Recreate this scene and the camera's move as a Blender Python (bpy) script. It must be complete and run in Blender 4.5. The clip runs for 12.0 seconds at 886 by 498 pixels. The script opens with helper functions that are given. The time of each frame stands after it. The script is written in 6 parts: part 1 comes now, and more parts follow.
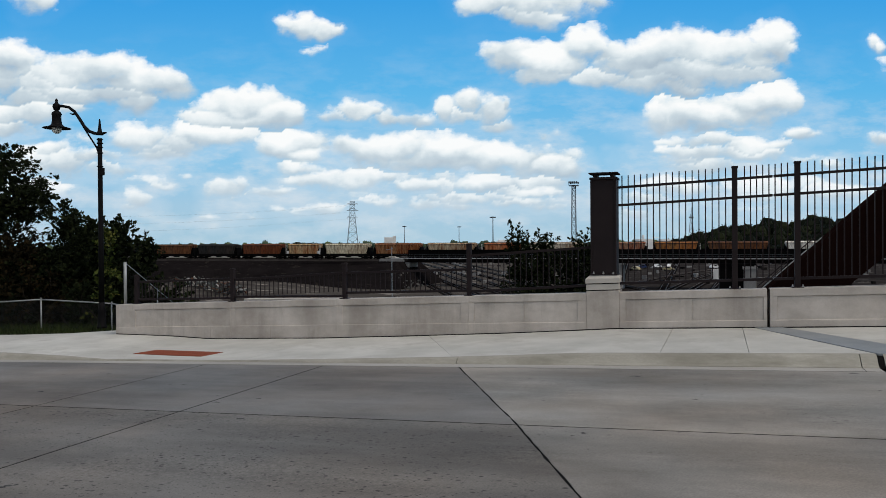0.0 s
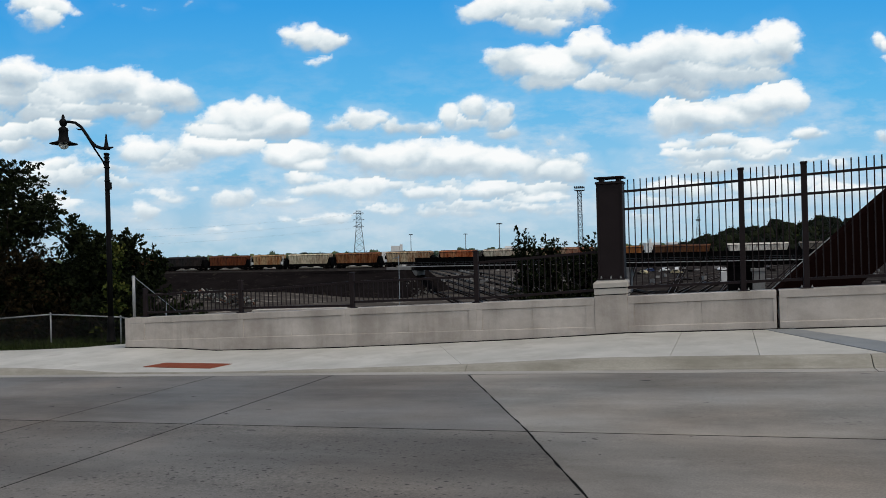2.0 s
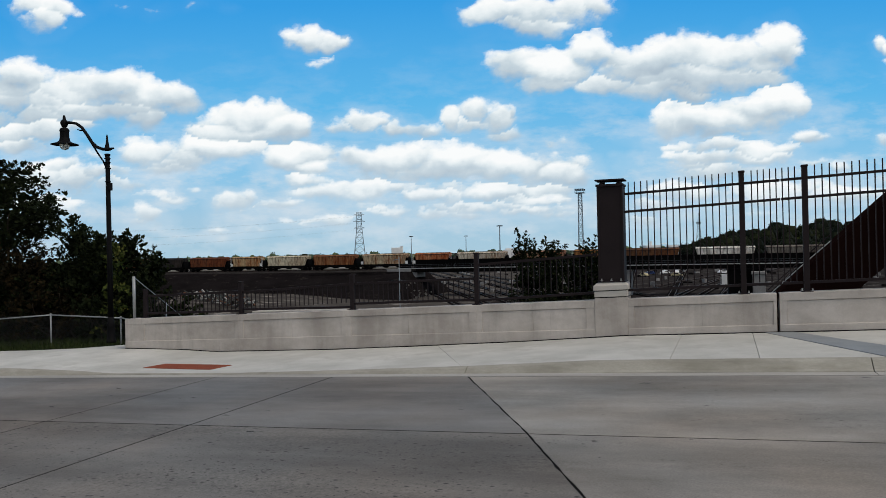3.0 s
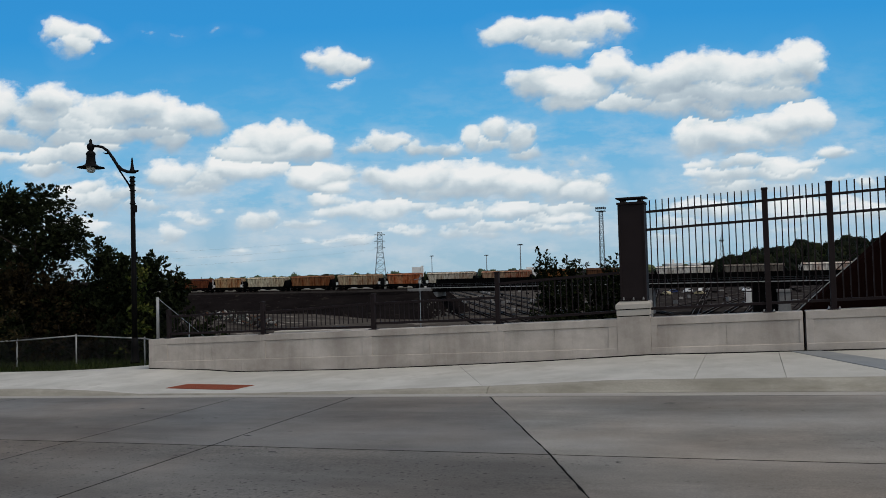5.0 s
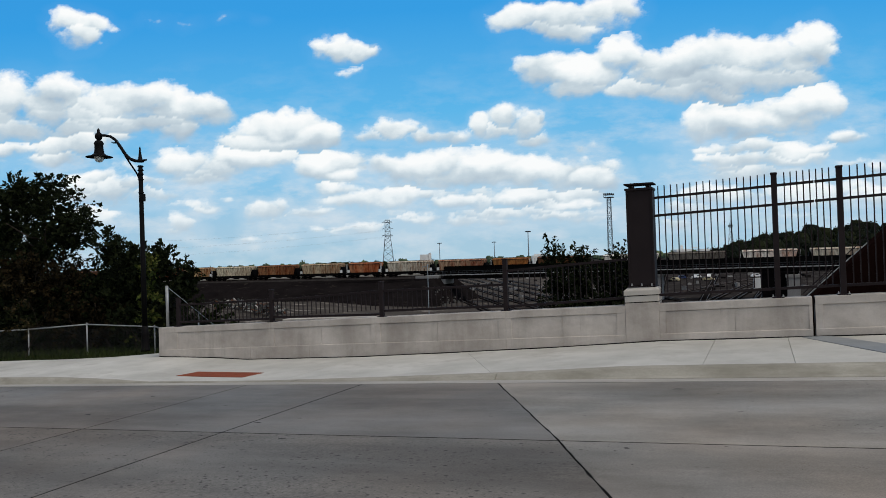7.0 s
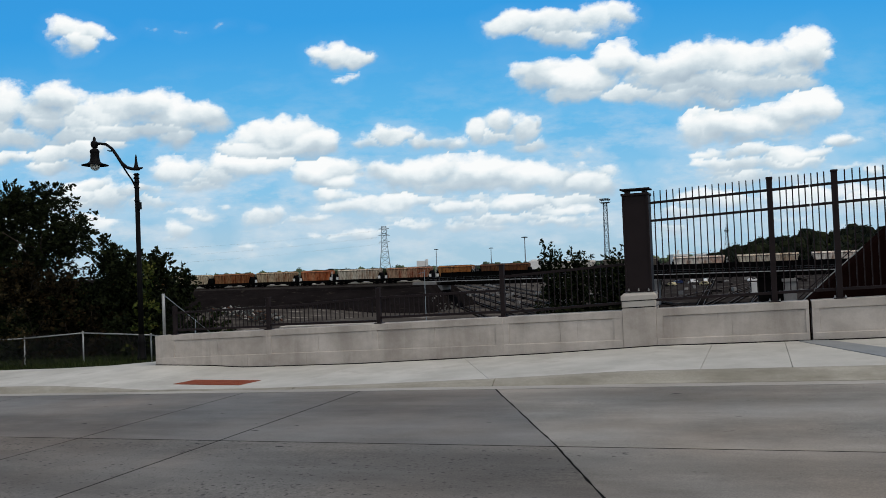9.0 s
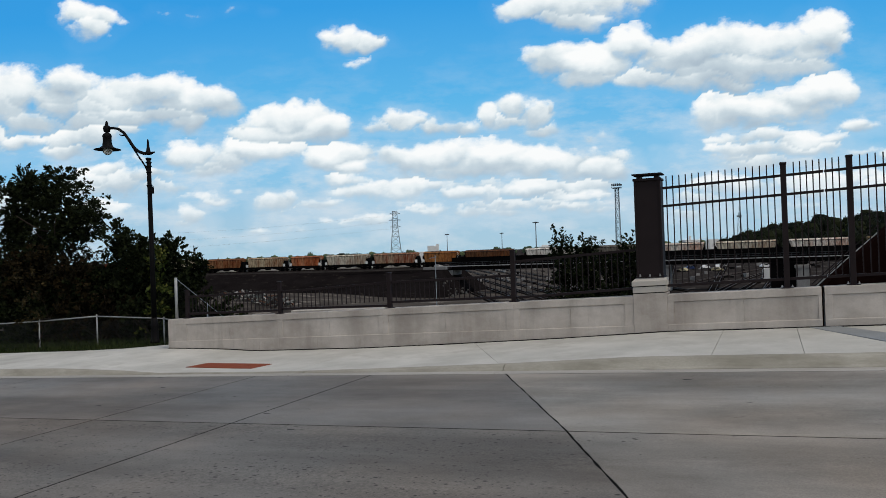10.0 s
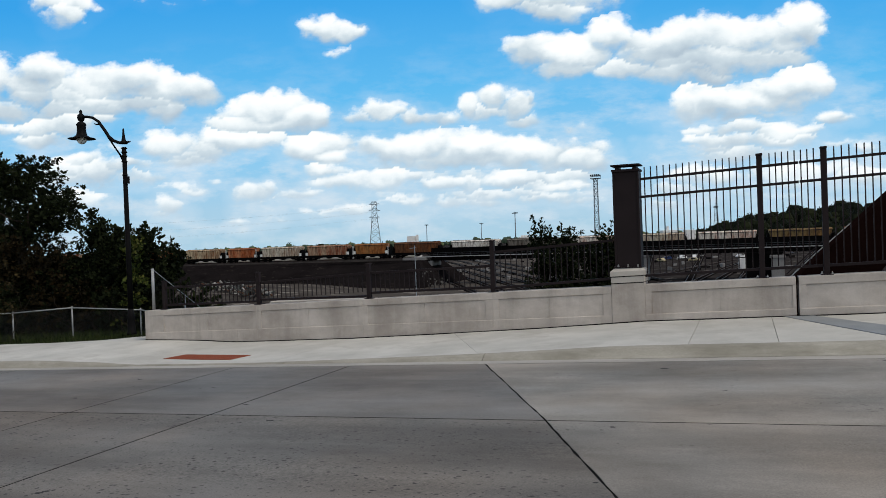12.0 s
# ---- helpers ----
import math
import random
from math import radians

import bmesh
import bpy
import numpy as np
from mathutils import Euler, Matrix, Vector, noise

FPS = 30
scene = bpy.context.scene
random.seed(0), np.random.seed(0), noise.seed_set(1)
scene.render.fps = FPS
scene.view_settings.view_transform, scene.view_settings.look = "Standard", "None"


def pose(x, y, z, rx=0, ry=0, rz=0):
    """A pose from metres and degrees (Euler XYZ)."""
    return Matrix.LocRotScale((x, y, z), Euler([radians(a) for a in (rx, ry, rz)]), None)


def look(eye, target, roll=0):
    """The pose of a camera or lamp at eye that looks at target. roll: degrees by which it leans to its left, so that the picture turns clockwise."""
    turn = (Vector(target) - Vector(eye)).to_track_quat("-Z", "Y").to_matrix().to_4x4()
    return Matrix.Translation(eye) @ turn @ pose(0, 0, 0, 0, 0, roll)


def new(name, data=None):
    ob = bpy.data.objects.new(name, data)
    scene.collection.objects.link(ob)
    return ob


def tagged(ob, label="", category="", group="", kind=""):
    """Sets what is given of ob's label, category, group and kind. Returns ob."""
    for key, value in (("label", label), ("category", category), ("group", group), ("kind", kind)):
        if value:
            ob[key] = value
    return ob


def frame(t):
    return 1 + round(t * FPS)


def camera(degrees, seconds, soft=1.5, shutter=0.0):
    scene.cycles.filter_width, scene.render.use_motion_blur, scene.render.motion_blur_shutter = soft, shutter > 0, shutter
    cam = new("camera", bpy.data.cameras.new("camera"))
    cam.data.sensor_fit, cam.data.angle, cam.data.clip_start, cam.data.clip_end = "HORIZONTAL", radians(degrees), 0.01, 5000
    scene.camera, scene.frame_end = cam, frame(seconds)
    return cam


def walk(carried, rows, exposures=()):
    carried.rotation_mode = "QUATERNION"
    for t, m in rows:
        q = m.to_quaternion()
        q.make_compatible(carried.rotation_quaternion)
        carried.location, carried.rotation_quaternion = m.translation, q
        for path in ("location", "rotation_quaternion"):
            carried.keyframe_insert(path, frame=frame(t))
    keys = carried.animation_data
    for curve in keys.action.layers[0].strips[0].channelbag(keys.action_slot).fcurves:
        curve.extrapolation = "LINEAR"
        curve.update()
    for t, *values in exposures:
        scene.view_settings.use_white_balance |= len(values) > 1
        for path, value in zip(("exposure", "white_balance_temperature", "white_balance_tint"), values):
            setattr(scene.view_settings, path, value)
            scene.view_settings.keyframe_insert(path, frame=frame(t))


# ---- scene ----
cam = camera(62.0, 12.0, 0.65)
walk(cam, [
    (0.0, pose(0.010, 0.010, 1.903, 89.416, 0.383, 20.549)),
    (0.5, pose(0.010, 0.010, 1.903, 89.927, 0.948, 19.872)),
    (1.0, pose(0.010, 0.010, 1.903, 89.544, 1.237, 20.369)),
    (1.5, pose(0.010, 0.010, 1.903, 90.004, 1.449, 21.141)),
    (2.0, pose(0.010, 0.010, 1.903, 90.007, 1.496, 21.069)),
    (2.5, pose(0.010, 0.010, 1.903, 90.037, 1.895, 20.800)),
    (3.0, pose(0.010, 0.010, 1.903, 90.160, 1.296, 21.097)),
    (4.8, pose(0.010, 0.010, 1.903, 91.953, 1.614, 22.619)),
    (5.0, pose(0.010, 0.010, 1.903, 91.703, 1.614, 22.699)),
    (5.5, pose(0.010, 0.010, 1.903, 90.295, 1.129, 23.787)),
    (6.0, pose(0.010, 0.010, 1.903, 90.687, 1.610, 23.797)),
    (6.5, pose(0.010, 0.010, 1.903, 90.875, 1.963, 23.249)),
    (7.0, pose(0.010, 0.010, 1.903, 90.730, 1.915, 23.304)),
    (8.8, pose(0.010, 0.010, 1.903, 91.004, 2.233, 22.629)),
    (9.0, pose(0.010, 0.010, 1.903, 91.204, 2.263, 23.059)),
    (9.5, pose(0.010, 0.010, 1.903, 90.924, 1.784, 23.159)),
    (10.0, pose(0.010, 0.010, 1.903, 90.068, 2.091, 23.894)),
    (10.5, pose(0.010, 0.010, 1.903, 89.930, 1.903, 23.749)),
    (11.0, pose(0.010, 0.010, 1.903, 89.730, 1.583, 22.855)),
    (11.5, pose(0.010, 0.010, 1.903, 89.368, 1.657, 21.868)),
    (12.0, pose(0.010, 0.010, 1.903, 89.272, 2.115, 22.305)),
], exposures=[(0.0, -0.03), (3.2, -0.03), (4.6, -0.22), (5.0, -0.22), (5.5, -0.05), (7.2, -0.03), (11.6, -0.03), (12.0, 0.08)])

# ---- world, sun, sky ----
SUN_AZ, SUN_EL = radians(106), radians(52)      # compass angle from +y towards +x, and height
world = bpy.data.worlds.new("world")
scene.world = world
world.use_nodes = True
wn = world.node_tree
sky = wn.nodes.new("ShaderNodeTexSky")
sky.sky_type, sky.sun_disc = "NISHITA", False
sky.sun_elevation, sky.sun_rotation = SUN_EL, SUN_AZ
sky.air_density, sky.dust_density, sky.ozone_density = 1.0, 0.1, 3.0
wn.nodes["Background"].inputs["Strength"].default_value = 0.12
veil = wn.nodes.new("ShaderNodeMix")     # half of the sky is covered by white cumulus
veil.data_type = "RGBA"
veil.inputs[0].default_value, veil.inputs[7].default_value = 0.55, (5.2, 5.1, 4.9, 1)
wn.links.new(sky.outputs["Color"], veil.inputs[6])
wn.links.new(veil.outputs[2], wn.nodes["Background"].inputs["Color"])
sun = new("sun", bpy.data.lights.new("sun", "SUN"))
sun.data.energy, sun.data.angle, sun.data.color = 1.7, radians(14), (1.0, 0.9, 0.78)
sun.matrix_world = look((0, 0, 0), (-math.sin(SUN_AZ) * math.cos(SUN_EL), -math.cos(SUN_AZ) * math.cos(SUN_EL), -math.sin(SUN_EL)))

# ---- small tools ----
GRADE = 0.043          # the street climbs towards +x
FWD = radians(20.5)    # the heading that looks over the yard


def lift(x):
    return GRADE * x


class Shape:
    """Collects vertices and faces of one mesh."""

    def __init__(self):
        self.v, self.f = [], []

    def add(self, verts, faces):
        n = len(self.v)
        self.v += [tuple(p) for p in verts]
        self.f += [tuple(n + i for i in f) for f in faces]
        return self

    def box(self, x0, x1, y0, y1, z0, z1, grade=0.0):
        c = [(x, y, z + grade * x) for z in (z0, z1) for y in (y0, y1) for x in (x0, x1)]
        return self.add(c, [(0, 2, 3, 1), (4, 5, 7, 6), (0, 1, 5, 4), (2, 6, 7, 3), (0, 4, 6, 2), (1, 3, 7, 5)])

    def prism(self, ring, z0, z1, grade=0.0):
        n = len(ring)
        c = [(x, y, z + grade * x) for z in (z0, z1) for x, y in ring]
        return self.add(c, [tuple(range(n - 1, -1, -1)), tuple(range(n, 2 * n))] + [(i, (i + 1) % n, n + (i + 1) % n, n + i) for i in range(n)])

    def bar(self, a, b, w, d=None, up=(0, 0, 1)):
        """A rectangular bar from a to b, w wide and d deep."""
        a, b = Vector(a), Vector(b)
        d = d or w
        t = (b - a).normalized()
        u = Vector(up)
        if abs(t.dot(u)) > 0.98:
            u = Vector((0, 1, 0))
        s = t.cross(u).normalized()
        u = s.cross(t).normalized()
        c = [p + s * (w / 2 * i) + u * (d / 2 * j) for p in (a, b) for j in (-1, 1) for i in (-1, 1)]
        return self.add(c, [(0, 2, 3, 1), (4, 5, 7, 6), (0, 1, 5, 4), (2, 6, 7, 3), (0, 4, 6, 2), (1, 3, 7, 5)])

    def tube(self, points, radii, n=8, cap=True):
        pts = [Vector(p) for p in points]
        rings, side = [], None
        for i, p in enumerate(pts):
            t = (pts[min(i + 1, len(pts) - 1)] - pts[max(i - 1, 0)]).normalized()
            if side is None:
                side = t.orthogonal().normalized()
            side = (side - t * side.dot(t)).normalized()
            other = t.cross(side)
            r = radii[i] if isinstance(radii, (list, tuple)) else radii
            rings.append([p + (side * math.cos(2 * math.pi * k / n) + other * math.sin(2 * math.pi * k / n)) * r for k in range(n)])
        faces = [(i * n + k, i * n + (k + 1) % n, (i + 1) * n + (k + 1) % n, (i + 1) * n + k) for i in range(len(pts) - 1) for k in range(n)]
        if cap:
            faces += [tuple(range(n - 1, -1, -1)), tuple((len(pts) - 1) * n + k for k in range(n))]
        return self.add([q for r in rings for q in r], faces)

    def lathe(self, profile, at=(0, 0, 0), n=20):
        """profile: (radius, height) from the bottom up."""
        c = [(at[0] + r * math.cos(2 * math.pi * k / n), at[1] + r * math.sin(2 * math.pi * k / n), at[2] + z) for r, z in profile for k in range(n)]
        faces = [(i * n + k, i * n + (k + 1) % n, (i + 1) * n + (k + 1) % n, (i + 1) * n + k) for i in range(len(profile) - 1) for k in range(n)]
        faces += [tuple(range(n - 1, -1, -1)), tuple((len(profile) - 1) * n + k for k in range(n))]
        return self.add(c, faces)

    def mesh(self, name, smooth=False):
        me = bpy.data.meshes.new(name)
        me.from_pydata(self.v, [], self.f)
        me.update()
        if smooth:
            me.polygons.foreach_set("use_smooth", [True] * len(me.polygons))
        return me


def soften(me, width, segments=2):
    """Rounds the edges of a mesh."""
    bm = bmesh.new()
    bm.from_mesh(me)
    bmesh.ops.remove_doubles(bm, verts=bm.verts, dist=1e-5)
    edges = [e for e in bm.edges if len(e.link_faces) == 2 and e.calc_face_angle() > 0.5]
    bmesh.ops.bevel(bm, geom=edges, offset=width, segments=segments, affect="EDGES", profile=0.5, clamp_overlap=True)
    bm.to_mesh(me)
    bm.free()
    return me


def part(name, shape, material, parent=None, label="", smooth=False, bevel=0.0, at=None):
    me = shape if isinstance(shape, bpy.types.Mesh) else shape.mesh(name, smooth)
    if bevel:
        soften(me, bevel)
    if not me.materials:
        me.materials.append(material)
    ob = new(name, me)
    if at is not None:
        ob.matrix_basis = at
    if parent is not None:
        ob.parent = parent
    if label:
        tagged(ob, label)
    return ob


def thing(name, label, category, at=None, group="", kind=""):
    ob = new(name)
    ob.empty_display_size = 0.2
    if at is not None:
        ob.matrix_basis = at
    return tagged(ob, label, category, group, kind)


# ---- materials ----
def material(name, rough=0.8, metal=0.0):
    m = bpy.data.materials.new(name)
    m.use_nodes = True
    b = m.node_tree.nodes["Principled BSDF"]
    b.inputs["Roughness"].default_value, b.inputs["Metallic"].default_value = rough, metal
    b.inputs["Specular IOR Level"].default_value = 0.2
    return m, m.node_tree, b


def node(nt, kind, **values):
    n = nt.nodes.new(kind)
    for key, value in values.items():
        n.inputs[key.replace("_", " ")].default_value = value
    return n


def coords(nt, stretch=(1, 1, 1)):
    tc = nt.nodes.new("ShaderNodeTexCoord")
    mp = nt.nodes.new("ShaderNodeMapping")
    mp.inputs["Scale"].default_value = stretch
    nt.links.new(tc.outputs["Object"], mp.inputs["Vector"])
    return mp.outputs["Vector"]


def noise_tex(nt, vec, scale, detail=5.0, rough=0.6):
    n = node(nt, "ShaderNodeTexNoise", Scale=scale, Detail=detail, Roughness=rough)
    nt.links.new(vec, n.inputs["Vector"])
    return n.outputs["Fac"]


def ramp(nt, fac, *stops):
    r = nt.nodes.new("ShaderNodeValToRGB")
    while len(r.color_ramp.elements) < len(stops):
        r.color_ramp.elements.new(0.5)
    for e, (p, c) in zip(r.color_ramp.elements, stops):
        e.position, e.color = p, (*c, 1) if len(c) == 3 else c
    nt.links.new(fac, r.inputs["Fac"])
    return r.outputs["Color"]


def mixed(nt, fac, a, b, blend="MIX"):
    n = nt.nodes.new("ShaderNodeMix")
    n.data_type, n.blend_type = "RGBA", blend
    for sock, value in ((n.inputs[0], fac), (n.inputs[6], a), (n.inputs[7], b)):
        if isinstance(value, bpy.types.NodeSocket):
            nt.links.new(value, sock)
        else:
            sock.default_value = value if isinstance(value, float) else (*value, 1)
    return n.outputs[2]


def bump(nt, b, height, strength, distance):
    n = node(nt, "ShaderNodeBump", Strength=strength, Distance=distance)
    nt.links.new(height, n.inputs["Height"])
    nt.links.new(n.outputs["Normal"], b.inputs["Normal"])


def mottled(name, dark, light, scale=1.5, fine=40.0, rough=0.85, metal=0.0, relief=0.3, depth=0.004, stretch=(1, 1, 1), spots=None, spot_scale=9.0, spot_at=0.66, piece=0.0, shine=0.12, blur=0.06, grain=0.35):
    """Two-scale mottling between two colours, with optional spots and a different tone for each piece."""
    m, nt, b = material(name, rough, metal)
    b.inputs["Specular IOR Level"].default_value = shine
    vec = coords(nt, stretch)
    big, small = noise_tex(nt, vec, scale, 6), noise_tex(nt, vec, fine, 3)
    both = mixed(nt, grain, big, small)
    col = ramp(nt, both, (0.3, dark), (0.7, light))
    if spots:
        sp = ramp(nt, noise_tex(nt, vec, spot_scale, 4, 0.7), (spot_at, (0, 0, 0)), (spot_at + blur, (1, 1, 1)))
        col = mixed(nt, sp, col, spots)
    if piece:
        oi = nt.nodes.new("ShaderNodeObjectInfo")
        tone = ramp(nt, oi.outputs["Random"], (0.0, (1 - piece,) * 3), (1.0, (1 + piece,) * 3))
        col = mixed(nt, 1.0, col, tone, "MULTIPLY")
    nt.links.new(col, b.inputs["Base Color"])
    bump(nt, b, small, relief, depth)
    return m


def road_concrete(name, dark, light, speck, draw=0.14, gritty=0.9):
    """Worn concrete carriageway: tyre-polished bands, cloudy blotches, clustered popped aggregate."""
    m, nt, b = material(name, 0.85)
    vec, along = coords(nt), coords(nt, (draw, 1.0, 1))
    blotch, bands, fine = noise_tex(nt, coords(nt, (0.6, 1.0, 1)), 0.5, 8, 0.66), noise_tex(nt, along, 0.8, 6, 0.6), noise_tex(nt, vec, 60, 4, 0.75)
    mid = tuple((a + c) / 2 for a, c in zip(dark, light))
    col = ramp(nt, bands, (0.36, dark), (0.5, mid), (0.65, light))
    col = mixed(nt, 0.9, col, ramp(nt, blotch, (0.36, (0.74, 0.73, 0.72)), (0.5, (1, 1, 1)), (0.64, (1.24, 1.23, 1.22))), "MULTIPLY")
    tint = ramp(nt, noise_tex(nt, vec, 0.22, 3), (0.38, (0.95, 1.0, 1.03)), (0.62, (1.06, 1.0, 0.93)))
    col = mixed(nt, 1.0, col, tint, "MULTIPLY")
    col = mixed(nt, 0.55, col, ramp(nt, fine, (0.36, (0.72, 0.72, 0.72)), (0.5, (1, 1, 1)), (0.64, (1.26, 1.26, 1.26))), "MULTIPLY")
    worn = ramp(nt, noise_tex(nt, coords(nt, (0.25, 1, 1)), 0.7, 4), (0.46, (0, 0, 0)), (0.58, (1, 1, 1)))
    grit = ramp(nt, noise_tex(nt, vec, 22, 3, 0.8), (0.38, (0.8, 0.8, 0.79)), (0.5, (1, 1, 1)), (0.62, (1.18, 1.17, 1.16)))
    col = mixed(nt, mixed(nt, 1.0, worn, (gritty,) * 3, "MULTIPLY"), col, mixed(nt, 1.0, col, grit, "MULTIPLY"))
    for size, reach, share in ((6.0, 0.16, 0.2), (15.0, 0.3, 0.42), (34.0, 0.3, 0.4)):      # popped aggregate: dark pits of two sizes
        vor = node(nt, "ShaderNodeTexVoronoi", Scale=size)
        nt.links.new(coords(nt, (0.7, 1, 1)), vor.inputs["Vector"])
        pit = ramp(nt, vor.outputs["Distance"], (reach * 0.6, (1, 1, 1)), (reach, (0, 0, 0)))
        some = ramp(nt, vor.outputs["Color"], (1 - share, (0, 0, 0)), (1 - share + 0.04, (1, 1, 1)))
        zone = ramp(nt, noise_tex(nt, coords(nt, (0.3, 1, 1)), 0.9, 5, 0.65), (speck - 0.08, (0, 0, 0)), (speck + 0.1, (0.9, 0.9, 0.9)))
        col = mixed(nt, mixed(nt, 1.0, mixed(nt, 1.0, pit, some, "MULTIPLY"), zone, "MULTIPLY"), col, (0.032, 0.029, 0.027))
    for size, at in ((5.0, 0.715), (11.0, 0.735)):
        chips = ramp(nt, noise_tex(nt, coords(nt, (0.45, 1, 1)), size, 3, 0.6), (at, (0, 0, 0)), (at + 0.02, (1, 1, 1)))
        col = mixed(nt, chips, col, (0.02, 0.019, 0.018))
    oi = nt.nodes.new("ShaderNodeObjectInfo")
    col = mixed(nt, 1.0, col, ramp(nt, oi.outputs["Random"], (0.0, (0.92,) * 3), (1.0, (1.06,) * 3)), "MULTIPLY")
    nt.links.new(col, b.inputs["Base Color"])
    bump(nt, b, fine, 0.4, 0.004)
    return m


def car_paint(name, paint, rust, amount, streak=1.0):
    """Old hopper paint with rust that runs down the sides."""
    m, nt, b = material(name, 0.8)
    at = 0.66 - 0.3 * amount
    run = ramp(nt, noise_tex(nt, coords(nt, (1.0, 1.0, 0.12)), 1.5 * streak, 7, 0.75), (at, (0, 0, 0)), (at + 0.14, (1, 1, 1)))
    spread = ramp(nt, noise_tex(nt, coords(nt, (0.5, 1.0, 0.3)), 0.55, 4), (at - 0.04, (0, 0, 0)), (at + 0.12, (1, 1, 1)))
    col = mixed(nt, mixed(nt, 0.5, run, spread), paint, rust)
    dirt = ramp(nt, noise_tex(nt, coords(nt, (1, 1, 0.4)), 1.4, 7, 0.7), (0.38, (0.3, 0.26, 0.23)), (0.58, (1.05, 1.03, 1.0)))
    nt.links.new(mixed(nt, 0.95, col, dirt, "MULTIPLY"), b.inputs["Base Color"])
    return m


def leaf_material(name, *tones):
    m, nt, b = material(name, 0.8)
    b.inputs["Specular IOR Level"].default_value = 0.08
    geo = nt.nodes.new("ShaderNodeNewGeometry")
    n = len(tones)
    col = ramp(nt, geo.outputs["Random Per Island"], *[(i / (n - 1), c) for i, c in enumerate(tones)])
    nt.links.new(col, b.inputs["Base Color"])
    return m


def stained_wall():
    """Cast concrete with cloudy patches, rain streaks and chalky bloom."""
    m, nt, b = material("parapet_concrete", 0.88)
    b.inputs["Specular IOR Level"].default_value = 0.12
    vec = coords(nt)
    cloud_, fine = noise_tex(nt, coords(nt, (0.8, 1, 1.1)), 1.3, 7, 0.65), noise_tex(nt, vec, 55, 3)
    col = ramp(nt, cloud_, (0.32, (0.375, 0.332, 0.294)), (0.5, (0.46, 0.415, 0.371)), (0.68, (0.565, 0.515, 0.466)))
    streak = ramp(nt, noise_tex(nt, coords(nt, (1, 1, 0.12)), 1.7, 5, 0.62), (0.4, (0.84, 0.835, 0.83)), (0.5, (1, 1, 1)), (0.66, (1.1, 1.1, 1.1)))
    col = mixed(nt, 0.8, col, streak, "MULTIPLY")
    col = mixed(nt, 0.2, col, ramp(nt, fine, (0.35, (0.78, 0.78, 0.78)), (0.65, (1.2, 1.2, 1.2))), "MULTIPLY")
    bloom = ramp(nt, noise_tex(nt, coords(nt, (1, 1, 0.5)), 2.1, 6, 0.72), (0.64, (0, 0, 0)), (0.74, (0.6, 0.6, 0.6)))
    col = mixed(nt, bloom, col, (0.6, 0.58, 0.55))
    drip = ramp(nt, noise_tex(nt, coords(nt, (1, 1, 0.04)), 9.0, 3, 0.6), (0.7, (0, 0, 0)), (0.75, (0.55, 0.55, 0.55)))
    col = mixed(nt, drip, col, (0.26, 0.225, 0.19))
    oi = nt.nodes.new("ShaderNodeObjectInfo")
    col = mixed(nt, 1.0, col, ramp(nt, oi.outputs["Random"], (0.0, (0.95,) * 3), (1.0, (1.05,) * 3)), "MULTIPLY")
    nt.links.new(col, b.inputs["Base Color"])
    bump(nt, b, fine, 0.2, 0.004)
    return m


ROAD_OLD = road_concrete("worn_road_concrete", (0.108, 0.099, 0.09), (0.18, 0.167, 0.152), 0.42)
ROAD_FAR = road_concrete("far_lane_concrete", (0.117, 0.1115, 0.106), (0.187, 0.179, 0.169), 0.68, 0.14, 0.25)
ROAD_NEW = road_concrete("bridge_approach_concrete", (0.17, 0.159, 0.1435), (0.265, 0.249, 0.226), 0.63, 0.24, 0.35)
# joint sealant; also the painted shade in gaps of parapet and pedestal
SEAL_AND_SHADE = mottled("sealant_and_gap_shade", (0.005, 0.005, 0.005), (0.014, 0.013, 0.012), 3, shine=0.02)
WALK = mottled("sidewalk_concrete", (0.37, 0.366, 0.335), (0.56, 0.552, 0.51), 0.8, 60, 0.85, piece=0.05, spots=(0.4, 0.39, 0.355), spot_scale=0.9, spot_at=0.52, blur=0.16, grain=0.2)
KERB = mottled("kerb_concrete", (0.245, 0.232, 0.195), (0.4, 0.384, 0.332), 1.4, 50, 0.88, stretch=(0.5, 1, 1.6), spots=(0.225, 0.213, 0.175), spot_scale=1.3, spot_at=0.48, blur=0.2)
GUTTER = mottled("gutter_concrete", (0.25, 0.238, 0.215), (0.43, 0.412, 0.375), 1.1, 50, 0.88, stretch=(0.3, 1, 1))
WALL = stained_wall()
CAPSTONE = mottled("pedestal_concrete", (0.38, 0.35, 0.31), (0.54, 0.505, 0.455), 2, 70, 0.88)
BROWN = mottled("dark_brown_painted_steel", (0.0135, 0.0095, 0.0102), (0.0205, 0.0145, 0.0152), 2, 60, 0.6, relief=0.1)
BLACK = mottled("black_painted_iron", (0.005, 0.005, 0.0055), (0.009, 0.0085, 0.009), 3, 60, 0.6, relief=0.1, shine=0.05)
ARCH = mottled("weathering_steel", (0.007, 0.0035, 0.003), (0.017, 0.0075, 0.006), 1.2, 30, 0.9, stretch=(1, 1, 0.3), shine=0.0)
GALV = mottled("galvanised_steel", (0.25, 0.26, 0.26), (0.4, 0.41, 0.41), 6, 60, 0.55, 0.4, relief=0.1)
WIRE = mottled("weathered_fence_wire", (0.012, 0.0135, 0.0135), (0.03, 0.032, 0.032), 6, 60, 0.7, 0.0, relief=0.1)
BOLT = mottled("zinc_bolt", (0.3, 0.3, 0.3), (0.5, 0.5, 0.5), 6, 60, 0.4, 0.7)
